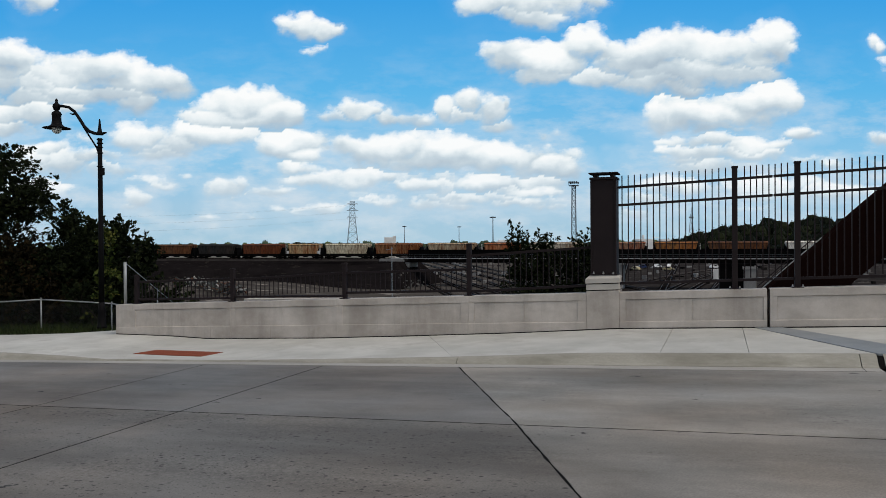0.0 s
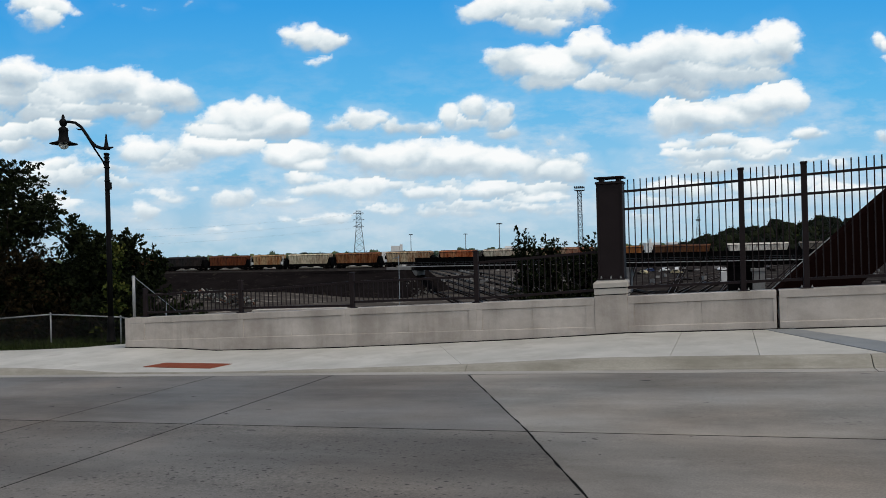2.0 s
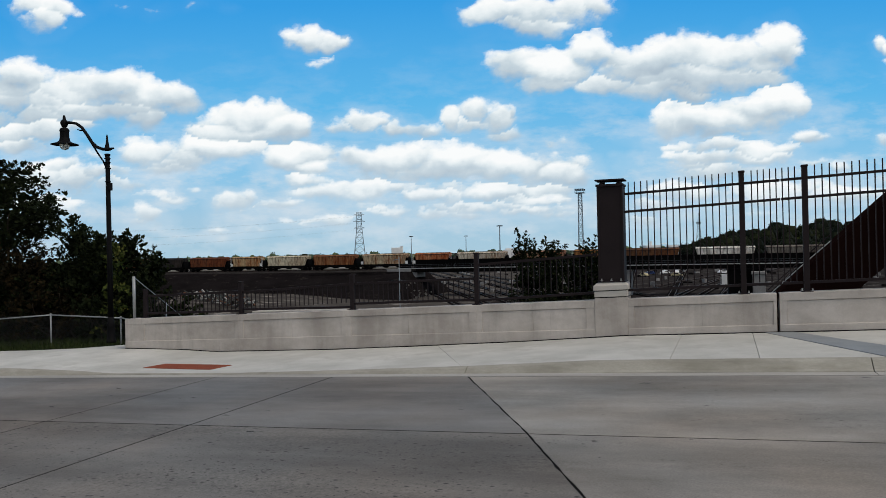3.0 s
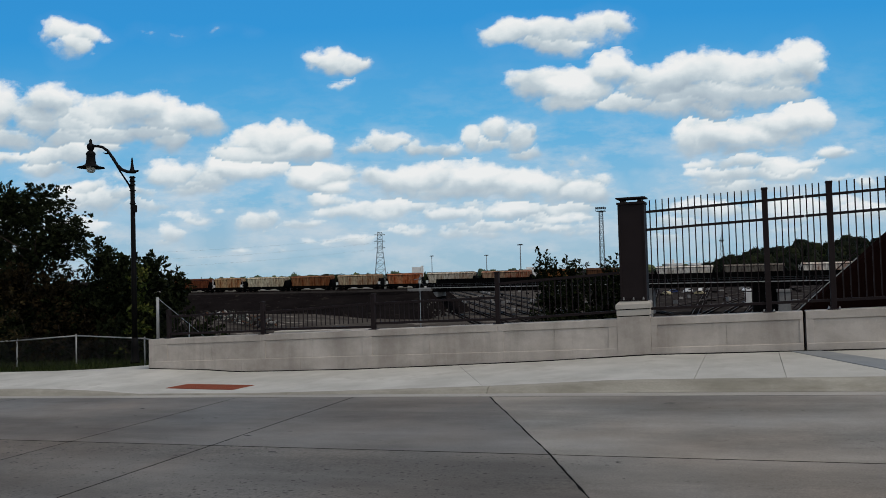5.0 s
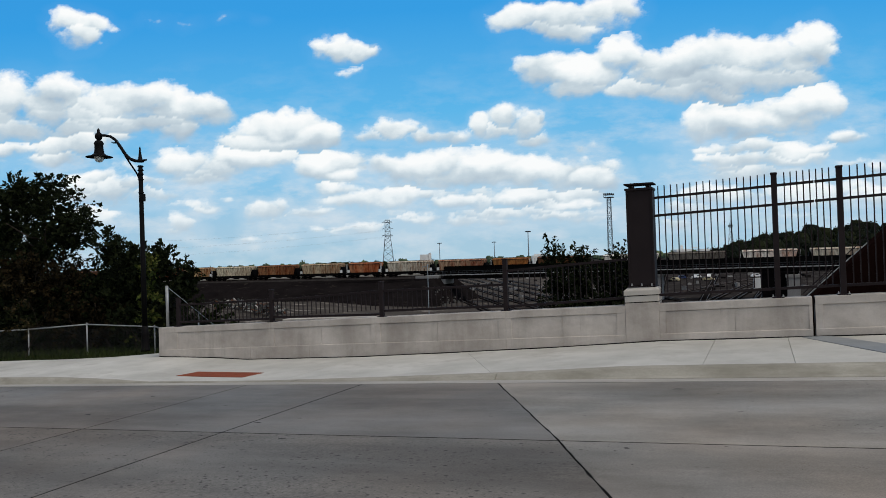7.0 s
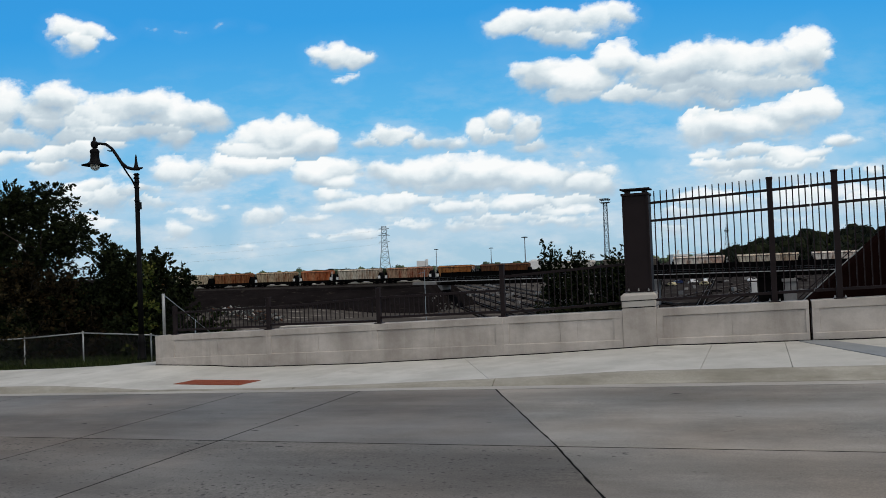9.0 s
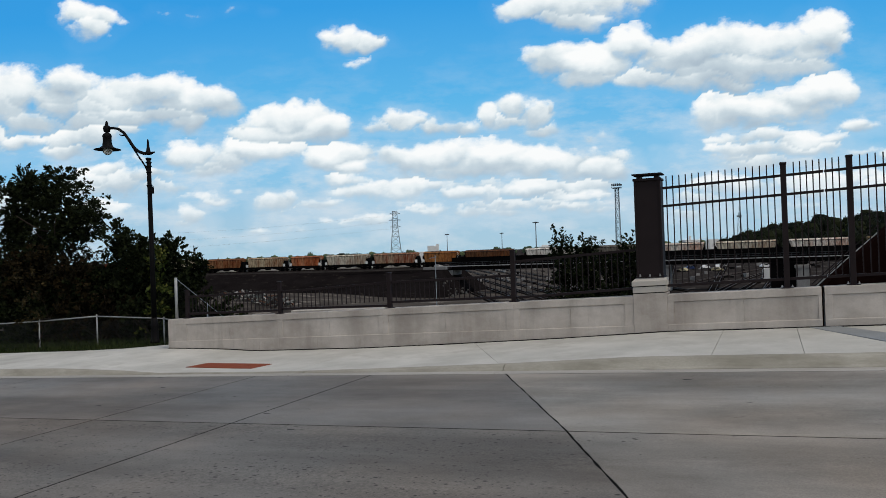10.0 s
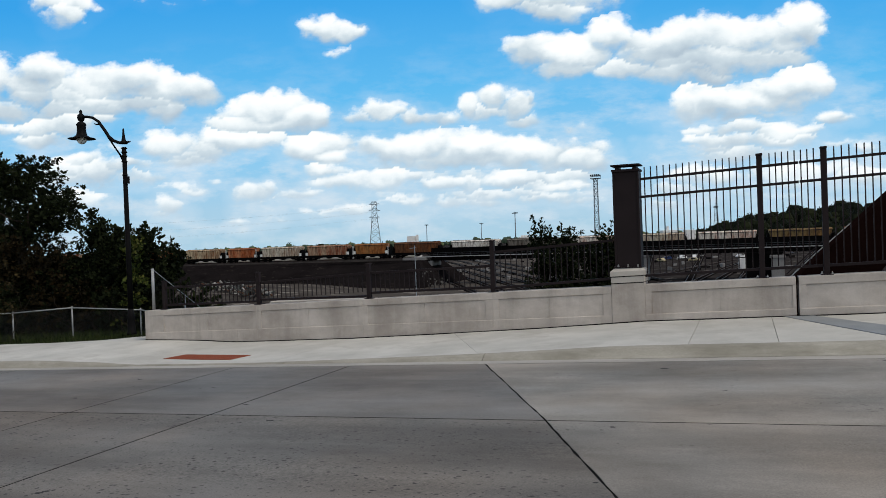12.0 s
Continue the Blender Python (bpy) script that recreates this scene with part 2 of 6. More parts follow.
PLATE = mottled("steel_joint_cover", (0.23, 0.25, 0.258), (0.31, 0.33, 0.338), 2.5, 60, 0.55, 0.3)
TACTILE = mottled("rust_red_iron", (0.16, 0.04, 0.02), (0.26, 0.075, 0.038), 4, 60, 0.8)
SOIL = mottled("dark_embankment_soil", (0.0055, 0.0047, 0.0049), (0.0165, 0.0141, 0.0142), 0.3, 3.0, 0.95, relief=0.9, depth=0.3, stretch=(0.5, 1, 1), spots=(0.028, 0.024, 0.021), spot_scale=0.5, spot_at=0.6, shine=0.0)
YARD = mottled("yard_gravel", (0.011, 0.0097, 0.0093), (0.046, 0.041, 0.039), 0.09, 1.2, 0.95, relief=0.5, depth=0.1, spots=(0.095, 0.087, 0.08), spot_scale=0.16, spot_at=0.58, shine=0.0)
PALEYARD = mottled("dusty_yard_gravel", (0.028, 0.024, 0.022), (0.1, 0.09, 0.08), 0.12, 1.5, 0.95, relief=0.5, depth=0.1, stretch=(0.5, 1, 1), spots=(0.2, 0.18, 0.16), spot_scale=0.2, spot_at=0.58, shine=0.0)
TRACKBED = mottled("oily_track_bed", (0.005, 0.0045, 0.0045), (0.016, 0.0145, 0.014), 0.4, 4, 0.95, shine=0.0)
GRASS = mottled("rough_grass", (0.012, 0.018, 0.006), (0.03, 0.04, 0.012), 1.2, 25, 0.95, relief=0.8, depth=0.05, shine=0.0)
BLADE = leaf_material("grass_blades", (0.007, 0.013, 0.003), (0.018, 0.029, 0.008), (0.036, 0.044, 0.015))
RAIL = mottled("rail_steel", (0.05, 0.035, 0.03), (0.1, 0.08, 0.07), 2, 30, 0.6, 0.4)
BALLAST = mottled("ballast", (0.016, 0.0145, 0.014), (0.045, 0.041, 0.039), 0.5, 6, 0.95, relief=0.7, depth=0.1, shine=0.0)
# pale tone that stands for sunlit ground behind the rails
SUNLIT_STRIP = mottled("pale_sunlit_ground", (0.45, 0.44, 0.42), (0.7, 0.69, 0.66), 0.3, 6, 0.95, relief=0.4, depth=0.05, shine=0.0)
GIRDER = mottled("black_girder_steel", (0.003, 0.003, 0.003), (0.006, 0.0055, 0.0055), 0.5, 8, 0.8, shine=0.02)
EDGE = mottled("walkway_edge_steel", (0.3, 0.31, 0.31), (0.42, 0.43, 0.43), 0.6, 8, 0.6)
PIER = mottled("pier_concrete", (0.17, 0.165, 0.16), (0.27, 0.265, 0.255), 0.5, 8, 0.9, stretch=(1, 1, 0.4))
RUBBLE = mottled("dusty_broken_concrete", (0.05, 0.047, 0.044), (0.14, 0.135, 0.128), 0.8, 8, 0.95)
BARK = mottled("bark", (0.018, 0.014, 0.011), (0.045, 0.036, 0.028), 6, 40, 0.95, stretch=(1, 1, 0.3), relief=0.8, depth=0.02)
# tones far below real foliage: the thicket's shade is put into the colour
LEAF_DARK = leaf_material("shaded_leaves", (0.004, 0.007, 0.002), (0.008, 0.0125, 0.004), (0.018, 0.023, 0.0075))
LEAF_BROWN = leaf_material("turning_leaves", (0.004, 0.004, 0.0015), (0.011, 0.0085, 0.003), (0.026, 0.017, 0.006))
LEAF_SAPLING = leaf_material("dull_olive_leaves", (0.008, 0.008, 0.003), (0.022, 0.017, 0.006), (0.05, 0.036, 0.014))
LEAF_LIGHT = leaf_material("sunlit_vine_leaves", (0.014, 0.024, 0.005), (0.04, 0.055, 0.011), (0.09, 0.09, 0.02))
# hill trees likewise carry their shade in the colour
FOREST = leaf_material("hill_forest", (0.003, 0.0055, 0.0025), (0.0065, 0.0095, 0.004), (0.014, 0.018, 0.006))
# paler than the hill forest: the haze of distance is in the colour
HAZED_WOOD = leaf_material("far_woods", (0.05, 0.075, 0.055), (0.07, 0.1, 0.06), (0.12, 0.15, 0.07))
LATTICE = mottled("tower_steel", (0.16, 0.2, 0.23), (0.22, 0.26, 0.29), 0.5, 8, 0.6)
DARKMAST = mottled("dark_mast_steel", (0.06, 0.07, 0.08), (0.1, 0.11, 0.12), 0.5, 8, 0.6)
WHITE = mottled("white_painted_metal", (0.62, 0.62, 0.6), (0.8, 0.8, 0.78), 0.4, 8, 0.6)
RUBBER = mottled("tyre_rubber", (0.01, 0.01, 0.01), (0.02, 0.02, 0.02), 3, 30, 0.8)


def glass_material():
    m, nt, b = material("frosted_lamp_glass", 0.35)
    b.inputs["Base Color"].default_value = (0.75, 0.8, 0.8, 1)
    b.inputs["Transmission Weight"].default_value = 0.15
    return m


GLASS = glass_material()


# ---- sky backdrop: clouds far behind everything ----
def cloud_material():
    m = bpy.data.materials.new("cumulus")
    m.use_nodes = True
    nt = m.node_tree
    nt.nodes.clear()
    out, mix = nt.nodes.new("ShaderNodeOutputMaterial"), nt.nodes.new("ShaderNodeMixShader")
    clear, glow = nt.nodes.new("ShaderNodeBsdfTransparent"), nt.nodes.new("ShaderNodeEmission")
    uv = nt.nodes.new("ShaderNodeUVMap")
    uv.uv_map = "sky"
    mp = nt.nodes.new("ShaderNodeMapping")
    mp.inputs["Scale"].default_value = (1, 1.3, 1)
    nt.links.new(uv.outputs["UV"], mp.inputs["Vector"])
    vec = mp.outputs["Vector"]

    def attribute(name):
        n = nt.nodes.new("ShaderNodeAttribute")
        n.attribute_name = name
        return n.outputs["Fac"]

    def calc(op, a, b):
        n = nt.nodes.new("ShaderNodeMath")
        n.operation = op
        for s, v in zip(n.inputs, (a, b)):
            if isinstance(v, bpy.types.NodeSocket):
                nt.links.new(v, s)
            else:
                s.default_value = v
        return n.outputs[0]

    up = nt.nodes.new("ShaderNodeSeparateXYZ")
    nt.links.new(uv.outputs["UV"], up.inputs[0])
    height = up.outputs["Y"]
    air = ramp(nt, height, (0.0, (0.4, 0.6, 0.73)), (0.05, (0.37, 0.59, 0.76)), (0.11, (0.26, 0.565, 0.82)), (0.2, (0.115, 0.475, 0.83)), (0.34, (0.04, 0.345, 0.78)), (0.8, (0.03, 0.2, 0.6)))
    puff = calc("SUBTRACT", noise_tex(nt, vec, 20, 7, 0.56), 0.5)
    soft = calc("SUBTRACT", noise_tex(nt, vec, 8, 6, 0.58), 0.5)
    fray = calc("SUBTRACT", noise_tex(nt, vec, 55, 5, 0.6), 0.5)
    d = calc("ADD", attribute("cover"), calc("ADD", calc("MULTIPLY", puff, 1.05), calc("ADD", calc("MULTIPLY", soft, 0.7), calc("MULTIPLY", fray, 0.35))))
    thin = calc("MULTIPLY", calc("MAXIMUM", calc("SUBTRACT", attribute("underside"), 0.5), 0.0), 0.3)     # undersides dissolve softly
    d = calc("SUBTRACT", d, thin)
    d = calc("DIVIDE", d, calc("ADD", 1.0, calc("MULTIPLY", calc("MAXIMUM", calc("SUBTRACT", attribute("underside"), 0.45), 0.0), 2.4)))
    alpha = ramp(nt, d, (0.0, (0, 0, 0)), (0.08, (0.22, 0.22, 0.22)), (0.18, (0.7, 0.7, 0.7)), (0.34, (1, 1, 1)))
    shade = calc("ADD", attribute("underside"), calc("ADD", calc("MULTIPLY", puff, -0.45), calc("MULTIPLY", soft, -0.8)))
    col = ramp(nt, shade, (0.25, (0.985, 1.0, 1.0)), (0.42, (0.83, 0.895, 0.92)), (0.6, (0.58, 0.68, 0.745)), (0.84, (0.42, 0.52, 0.61)))
    # thin veils low over the horizon
    low = ramp(nt, height, (0.0, (0.42, 0.42, 0.42)), (0.1, (0.7, 0.7, 0.7)), (0.16, (0.4, 0.4, 0.4)), (0.22, (0.12, 0.12, 0.12)), (0.3, (0, 0, 0)))
    mp2 = nt.nodes.new("ShaderNodeMapping")
    mp2.inputs["Scale"].default_value = (1, 2.6, 1)
    nt.links.new(uv.outputs["UV"], mp2.inputs["Vector"])
    veil = mixed(nt, 1.0, ramp(nt, noise_tex(nt, mp2.outputs["Vector"], 11, 8, 0.62), (0.46, (0, 0, 0)), (0.66, (1, 1, 1))), low, "MULTIPLY")
    sky_col = mixed(nt, veil, air, (0.72, 0.78, 0.83))
    halo = ramp(nt, calc("ADD", calc("ADD", attribute("cover"), 0.5), calc("MULTIPLY", soft, 1.6)), (0.05, (0, 0, 0)), (0.5, (0.26, 0.26, 0.26)))
    halo = mixed(nt, 1.0, halo, ramp(nt, height, (0.12, (1, 1, 1)), (0.23, (0.12, 0.12, 0.12))), "MULTIPLY")      # only the low air is hazy
    sky_col = mixed(nt, halo, sky_col, (0.7, 0.79, 0.87))
    # low clouds are far away: paler, softer, hazed by the air
    haze = ramp(nt, height, (0.0, (0.5, 0.5, 0.5)), (0.05, (0.26, 0.26, 0.26)), (0.1, (0.06, 0.06, 0.06)), (0.16, (0, 0, 0)))
    col = mixed(nt, haze, col, mixed(nt, 0.55, air, (0.86, 0.88, 0.9)))
    nt.links.new(mixed(nt, alpha, sky_col, col), glow.inputs["Color"])
    glow.inputs["Strength"].default_value = 1.0
    nt.links.new(attribute("fade"), mix.inputs["Fac"])
    nt.links.new(clear.outputs[0], mix.inputs[1])
    nt.links.new(glow.outputs[0], mix.inputs[2])
    nt.links.new(mix.outputs[0], out.inputs["Surface"])
    return m


CLOUDS = []


def cloud(*lobes):
    """Lobes of one cumulus: across, up, half width, half height, in thousandths of the distance."""
    CLOUDS.append((lobes, 0.0, False))


def puff(*lobes):
    """White-topped heads that stand out of the masses behind them."""
    for lobe in lobes:
        CLOUDS.append(((lobe,), 0.0, True))


def wisp(*lobes):
    """A thin torn veil of cloud."""
    CLOUDS.append((tuple((x, y, w * 1.3, h * 1.8) for x, y, w, h in lobes), 0.8, False))


def fractal(shape, cells, octaves, seed):
    """Smooth fractal noise about 0 on a grid of that shape."""
    rng = np.random.default_rng(seed)
    total, amp = np.zeros(shape), 1.0
    for o in range(octaves):
        n, m = cells[0] * 2 ** o, cells[1] * 2 ** o
        grid = rng.normal(size=(n + 2, m + 2))
        y, x = np.linspace(0, n, shape[0]), np.linspace(0, m, shape[1])
        i, j = y.astype(int), x.astype(int)
        fy, fx = (y - i)[:, None], (x - j)[None, :]
        fy, fx = fy * fy * (3 - 2 * fy), fx * fx * (3 - 2 * fx)
        a, b = grid[i][:, j], grid[i][:, j + 1]
        c, d = grid[i + 1][:, j], grid[i + 1][:, j + 1]
        total += amp * ((a * (1 - fx) + b * fx) * (1 - fy) + (c * (1 - fx) + d * fx) * fy)
        amp *= 0.55
    return total


def sky_backdrop():
    wide, tall = 62, 36
    az = np.radians(np.linspace(-wide, wide, 780))
    el = np.radians(np.linspace(-0.6, tall, 250))
    A, E = np.meshgrid(az, el)
    R = 4400.0
    x, y, z = R * np.cos(E) * np.sin(A), R * np.cos(E) * np.cos(A), R * np.sin(E)
    u, v = np.tan(A) * 1000, np.tan(E) / np.cos(A) * 1000
    wu, wv, rough = fractal(u.shape, (22, 60), 4, 31), fractal(u.shape, (22, 60), 4, 32), fractal(u.shape, (30, 84), 4, 33)
    uu, vv = u + 4.5 * wu, v + 3.0 * wv
    cover, under = np.full(u.shape, -1.0), np.full(u.shape, 0.0)
    for lobes, lack, head in CLOUDS:
        low = min(c[1] - c[3] for c in lobes)
        high = max(c[1] + c[3] for c in lobes)
        d, lobe, melt = np.full(u.shape, -1.0), np.full(u.shape, 0.5), np.zeros(u.shape)
        for cx, cy, rx, ry in lobes:
            dy = (vv - cy) / np.where(vv < cy, ry * 1.1, ry * 1.04)
            q = np.sqrt(((uu - cx) / (rx * 1.16)) ** 2 + dy ** 2)
            e = (1.04 - q) * min(1.0, ry / 17.0) - lack
            lobe = np.where(e > d, 0.5 - 0.5 * np.clip(dy, -1, 1), lobe)
            d = np.maximum(d, e)
            melt += np.exp(6.0 * np.clip(e, -4, 2))
        d = np.maximum(np.log(melt + 1e-9) / 6.0, -1.0)      # lobes melt into one mass
        g = 1.0 - np.clip((vv - low) / (high - low), 0, 1)
        better = d > cover
        if head:
            k = np.clip(d / 0.3, 0, 1)
            under = under * (1 - k) + k * (0.02 + 0.8 * g)
            cover = np.maximum(cover, d * 0.8)
            continue
        # flat soft undersides, crisp tops
        under = np.where(better, 0.08 + 0.42 * g + 0.5 * lobe, under)
        cover = np.maximum(cover, d * 0.85)
    cover = np.maximum(cover - 0.03 + 0.07 * rough, -0.8)
    fade = np.clip((np.radians(wide) - np.abs(A)) / 0.15, 0, 1) * np.clip((np.radians(tall) - E) / 0.15, 0, 1)
    nz, nx = u.shape
    idx = np.arange(nz * nx).reshape(nz, nx)
    faces = np.stack([idx[:-1, :-1], idx[:-1, 1:], idx[1:, 1:], idx[1:, :-1]], -1).reshape(-1, 4)
    me = bpy.data.meshes.new("sky_backdrop")
    me.from_pydata(np.stack([x, y, z], -1).reshape(-1, 3).tolist(), [], faces.tolist())
    me.update()
    for name, values in (("cover", cover), ("underside", under), ("fade", fade)):
        me.attributes.new(name, "FLOAT", "POINT").data.foreach_set("value", values.ravel().astype(np.float32))
    uvs = me.uv_layers.new(name="sky")
    loops = np.empty(len(me.loops), np.int32)
    me.loops.foreach_get("vertex_index", loops)
    uvs.data.foreach_set("uv", np.stack([u.ravel()[loops] / 1000, v.ravel()[loops] / 1000], -1).ravel().astype(np.float32))
    me.polygons.foreach_set("use_smooth", [True] * len(me.polygons))
    me.materials.append(cloud_material())
    ob = new("backdrop", me)
    ob.matrix_basis = pose(0, 0, 1.9, 0, 0, math.degrees(FWD))
    return tagged(ob, "blue summer sky with rows of white cumulus clouds", "sky", kind="structure")


def all_clouds():
    cloud((-576, 247, 42, 28), (-596, 224, 46, 38), (-534, 216, 46, 31), (-504, 237, 34, 23), (-458, 232, 46, 26), (-408, 223, 42, 29), (-370, 215, 31, 26), (-447, 204, 69, 18), (-401, 191, 23, 17), (-554, 197, 69, 21), (-492, 199, 54, 18))
    cloud((-588, 182, 46, 20), (-546, 178, 38, 18), (-500, 185, 38, 12), (-585, 159, 38, 15))
    cloud((-294, 188, 42, 23), (-255, 192, 38, 23), (-221, 180, 34, 20), (-271, 165, 61, 18), (-202, 165, 19, 15))
    cloud((-436, 143, 31, 20), (-405, 139, 38, 23), (-363, 131, 38, 20), (-340, 150, 31, 18), (-301, 146, 54, 20), (-378, 117, 46, 12))
    cloud((-217, 142, 32, 15), (-187, 134, 31, 20), (-225, 123, 31, 17), (-160, 123, 9, 11))
    cloud((-554, 117, 38, 17), (-516, 109, 42, 18), (-478, 97, 46, 9), (-436, 98, 28, 7), (-570, 101, 46, 15))
    cloud((-148, 170, 31, 12), (-119, 180, 26, 14), (-91, 182, 15, 12), (-64, 168, 38, 14), (-33, 164, 23, 11))
    cloud((1, 179, 14, 17), (39, 187, 23, 20), (66, 175, 23, 18), (28, 169, 38, 11), (85, 184, 8, 11), (77, 154, 25, 11), (62, 151, 14, 8))
    cloud((-110, 129, 43, 18), (-72, 134, 38, 20), (-45, 131, 20, 20), (-133, 123, 23, 12), (5, 124, 31, 21), (35, 125, 31, 21), (73, 118, 38, 20), (119, 114, 38, 18), (158, 108, 31, 14), (50, 103, 69, 14), (173, 100, 23, 9))
    cloud((-202, 101, 23, 11), (-103, 92, 31, 14), (-187, 96, 31, 8), (-72, 86, 15, 11))
    cloud((-294, 77, 25, 14), (-271, 80, 14, 11), (-291, 62, 21, 6), (-222, 69, 28, 9), (-241, 66, 18, 6))
    cloud((-382, 81, 20, 8), (-344, 93, 14, 7), (-406, 55, 20, 11), (-400, 43, 17, 8), (-429, 46, 18, 9))
    cloud((-34, 76, 28, 14), (4, 76, 31, 12), (58, 80, 31, 14), (92, 72, 28, 12), (-19, 57, 26, 8), (27, 59, 38, 9), (89, 57, 31, 8), (-91, 60, 11, 7), (135, 68, 28, 8), (108, 47, 26, 7), (50, 44, 23, 5), (-3, 38, 20, 5))
    cloud((-183, 46, 23, 7), (-160, 49, 15, 5), (-264, 50, 12, 5), (-275, 35, 14, 5), (-203, 40, 17, 5), (-318, 35, 8, 5))
    cloud((-194, 289, 28, 18), (-167, 285, 26, 15), (-209, 294, 17, 13), (-144, 284, 14, 8))
    cloud((-176, 258, 15, 8))
    cloud((59, 324, 37, 20), (120, 320, 46, 25), (166, 321, 42, 21), (204, 327, 27, 15), (124, 302, 46, 17), (89, 306, 31, 14))
    cloud((85, 248, 28, 28), (116, 248, 31, 23), (154, 244, 46, 26), (196, 263, 31, 26), (231, 251, 42, 21), (135, 225, 46, 17), (265, 251, 31, 17))
    cloud((315, 258, 46, 26), (357, 258, 42, 26), (403, 258, 46, 28), (445, 271, 31, 25), (456, 250, 23, 20), (280, 228, 69, 23), (364, 224, 69, 25), (418, 223, 38, 20), (242, 213, 31, 12), (319, 206, 46, 17))
    cloud((296, 163, 28, 21), (341, 174, 46, 23), (395, 178, 46, 21), (441, 188, 38, 25), (471, 181, 18, 20), (364, 155, 77, 12))
    cloud((311, 135, 31, 12), (364, 136, 42, 14), (418, 126, 46, 15), (387, 117, 61, 12), (326, 109, 38, 9), (456, 126, 15, 9), (364, 98, 69, 14))
    cloud((483, 143, 23, 11), (498, 139, 14, 8))
    cloud((487, 109, 20, 9), (533, 97, 31, 11))
    cloud((135, 143, 15, 6), (154, 144, 11, 8), (269, 124, 15, 5))
    cloud((594, 131, 18, 14), (617, 126, 23, 14))
    cloud((580, 266, 11, 12), (594, 257, 9, 8))
    cloud((-551, 329, 25, 23), (-537, 345, 26, 15), (-568, 349, 23, 15))
    cloud((433, 74, 69, 15), (533, 63, 54, 14), (318, 71, 54, 14), (280, 52, 46, 11), (395, 44, 46, 8), (257, 33, 31, 6))
    cloud((-555, 74, 46, 14), (-586, 55, 31, 9))
    cloud((-691, 239, 92, 46), (-768, 179, 107, 38), (-905, 263, 123, 46), (-723, 79, 107, 31))
    cloud((716, 241, 84, 38), (800, 203, 92, 46), (701, 81, 92, 18), (930, 126, 123, 38))
    cloud((-368, 474, 107, 46), (-276, 497, 107, 54), (128, 503, 138, 54), (304, 471, 92, 38), (548, 524, 123, 54), (-643, 513, 115, 46))
    cloud((280, 244, 45, 30), (242, 240, 50, 28), (342, 223, 70, 26), (319, 259, 50, 28))
    cloud((-202, 127, 46, 24), (-95, 123, 55, 28), (-57, 130, 40, 28), (12, 123, 45, 28), (74, 115, 50, 27), (135, 104, 48, 24), (165, 97, 34, 17), (-20, 112, 80, 18))
    cloud((-103, 89, 40, 14), (-26, 75, 48, 14), (58, 79, 50, 16), (127, 79, 45, 14), (-172, 84, 50, 12))
    cloud((-72, 56, 30, 9), (-18, 51, 45, 10), (43, 60, 40, 11), (104, 51, 50, 10), (-160, 44, 35, 9))
    cloud((-660, 243, 46, 32), (-594, 236, 46, 29), (-637, 202, 61, 21), (-521, 228, 46, 25), (-439, 222, 61, 23), (-383, 218, 32, 20), (-521, 205, 69, 18), (-412, 192, 31, 14))
    cloud((-654, 175, 46, 13), (-596, 180, 38, 12))
    cloud((-273, 185, 65, 23), (-305, 167, 46, 18), (-234, 167, 38, 20))
    cloud((-418, 141, 44, 21), (-346, 139, 46, 15), (-298, 145, 44, 18), (-379, 123, 38, 12))
    cloud((-212, 135, 40, 21), (-197, 115, 46, 14))
    cloud((-480, 113, 54, 12), (-537, 126, 31, 11))
    cloud((-300, 79, 28, 13), (-392, 87, 32, 7), (-413, 56, 23, 15))
    cloud((330, 227, 92, 29), (204, 220, 46, 17), (293, 213, 69, 21), (418, 245, 54, 31))
    cloud((320, 159, 51, 18), (401, 170, 67, 21), (445, 182, 37, 20))
    cloud((348, 118, 69, 14), (428, 114, 46, 12))
    cloud((103, 114, 69, 21), (148, 100, 35, 15), (27, 113, 61, 18))
    cloud((-12, 77, 46, 11), (101, 68, 61, 10), (25, 48, 69, 7), (131, 44, 38, 7))
    puff((-207, 131, 38, 18), (-126, 128, 35, 18), (-64, 130, 37, 19), (16, 124, 37, 18), (84, 115, 41, 18), (152, 102, 29, 14))
    puff((-177, 113, 31, 11), (-108, 89, 34, 11), (-28, 75, 37, 10), (52, 78, 35, 10), (128, 66, 32, 9), (-193, 98, 31, 9))
    puff((-454, 238, 46, 20), (-383, 226, 35, 20), (-588, 254, 35, 20), (-267, 189, 46, 20), (-217, 176, 31, 18), (-331, 146, 37, 15))
    puff((195, 264, 29, 20), (285, 256, 46, 23), (374, 259, 46, 25), (441, 263, 28, 23), (134, 244, 35, 17), (349, 170, 46, 17))
    puff((431, 185, 42, 18))
    CLOUDS.append((((-10, 82, 260, 62),), 0.66, False))      # a thin white sheet between the low cumuli
    wisp((-442, 347, 31, 12), (-400, 339, 35, 11), (-346, 343, 38, 11), (-300, 337, 28, 9))
    wisp((-507, 338, 31, 14), (-526, 315, 18, 11), (-140, 292, 23, 11))
    wisp((578, 265, 17, 15), (250, 127, 31, 9))
    wisp((-485, 139, 46, 15), (211, 75, 46, 23), (-172, 77, 46, 12), (-348, 100, 46, 12), (-509, 70, 46, 15), (-111, 34, 92, 11), (89, 30, 107, 9), (-333, 28, 92, 9), (165, 137, 31, 9))


all_clouds()
BACKDROP = sky_backdrop()

# ---- ground ----
YARD_Z = -11.0
TRACK_ANGLE = radians(1.8)
TRACK_AT = Vector((-75.3, 201.4, -3.2))
TRACK_DIR = Vector((math.cos(TRACK_ANGLE), math.sin(TRACK_ANGLE), 0))
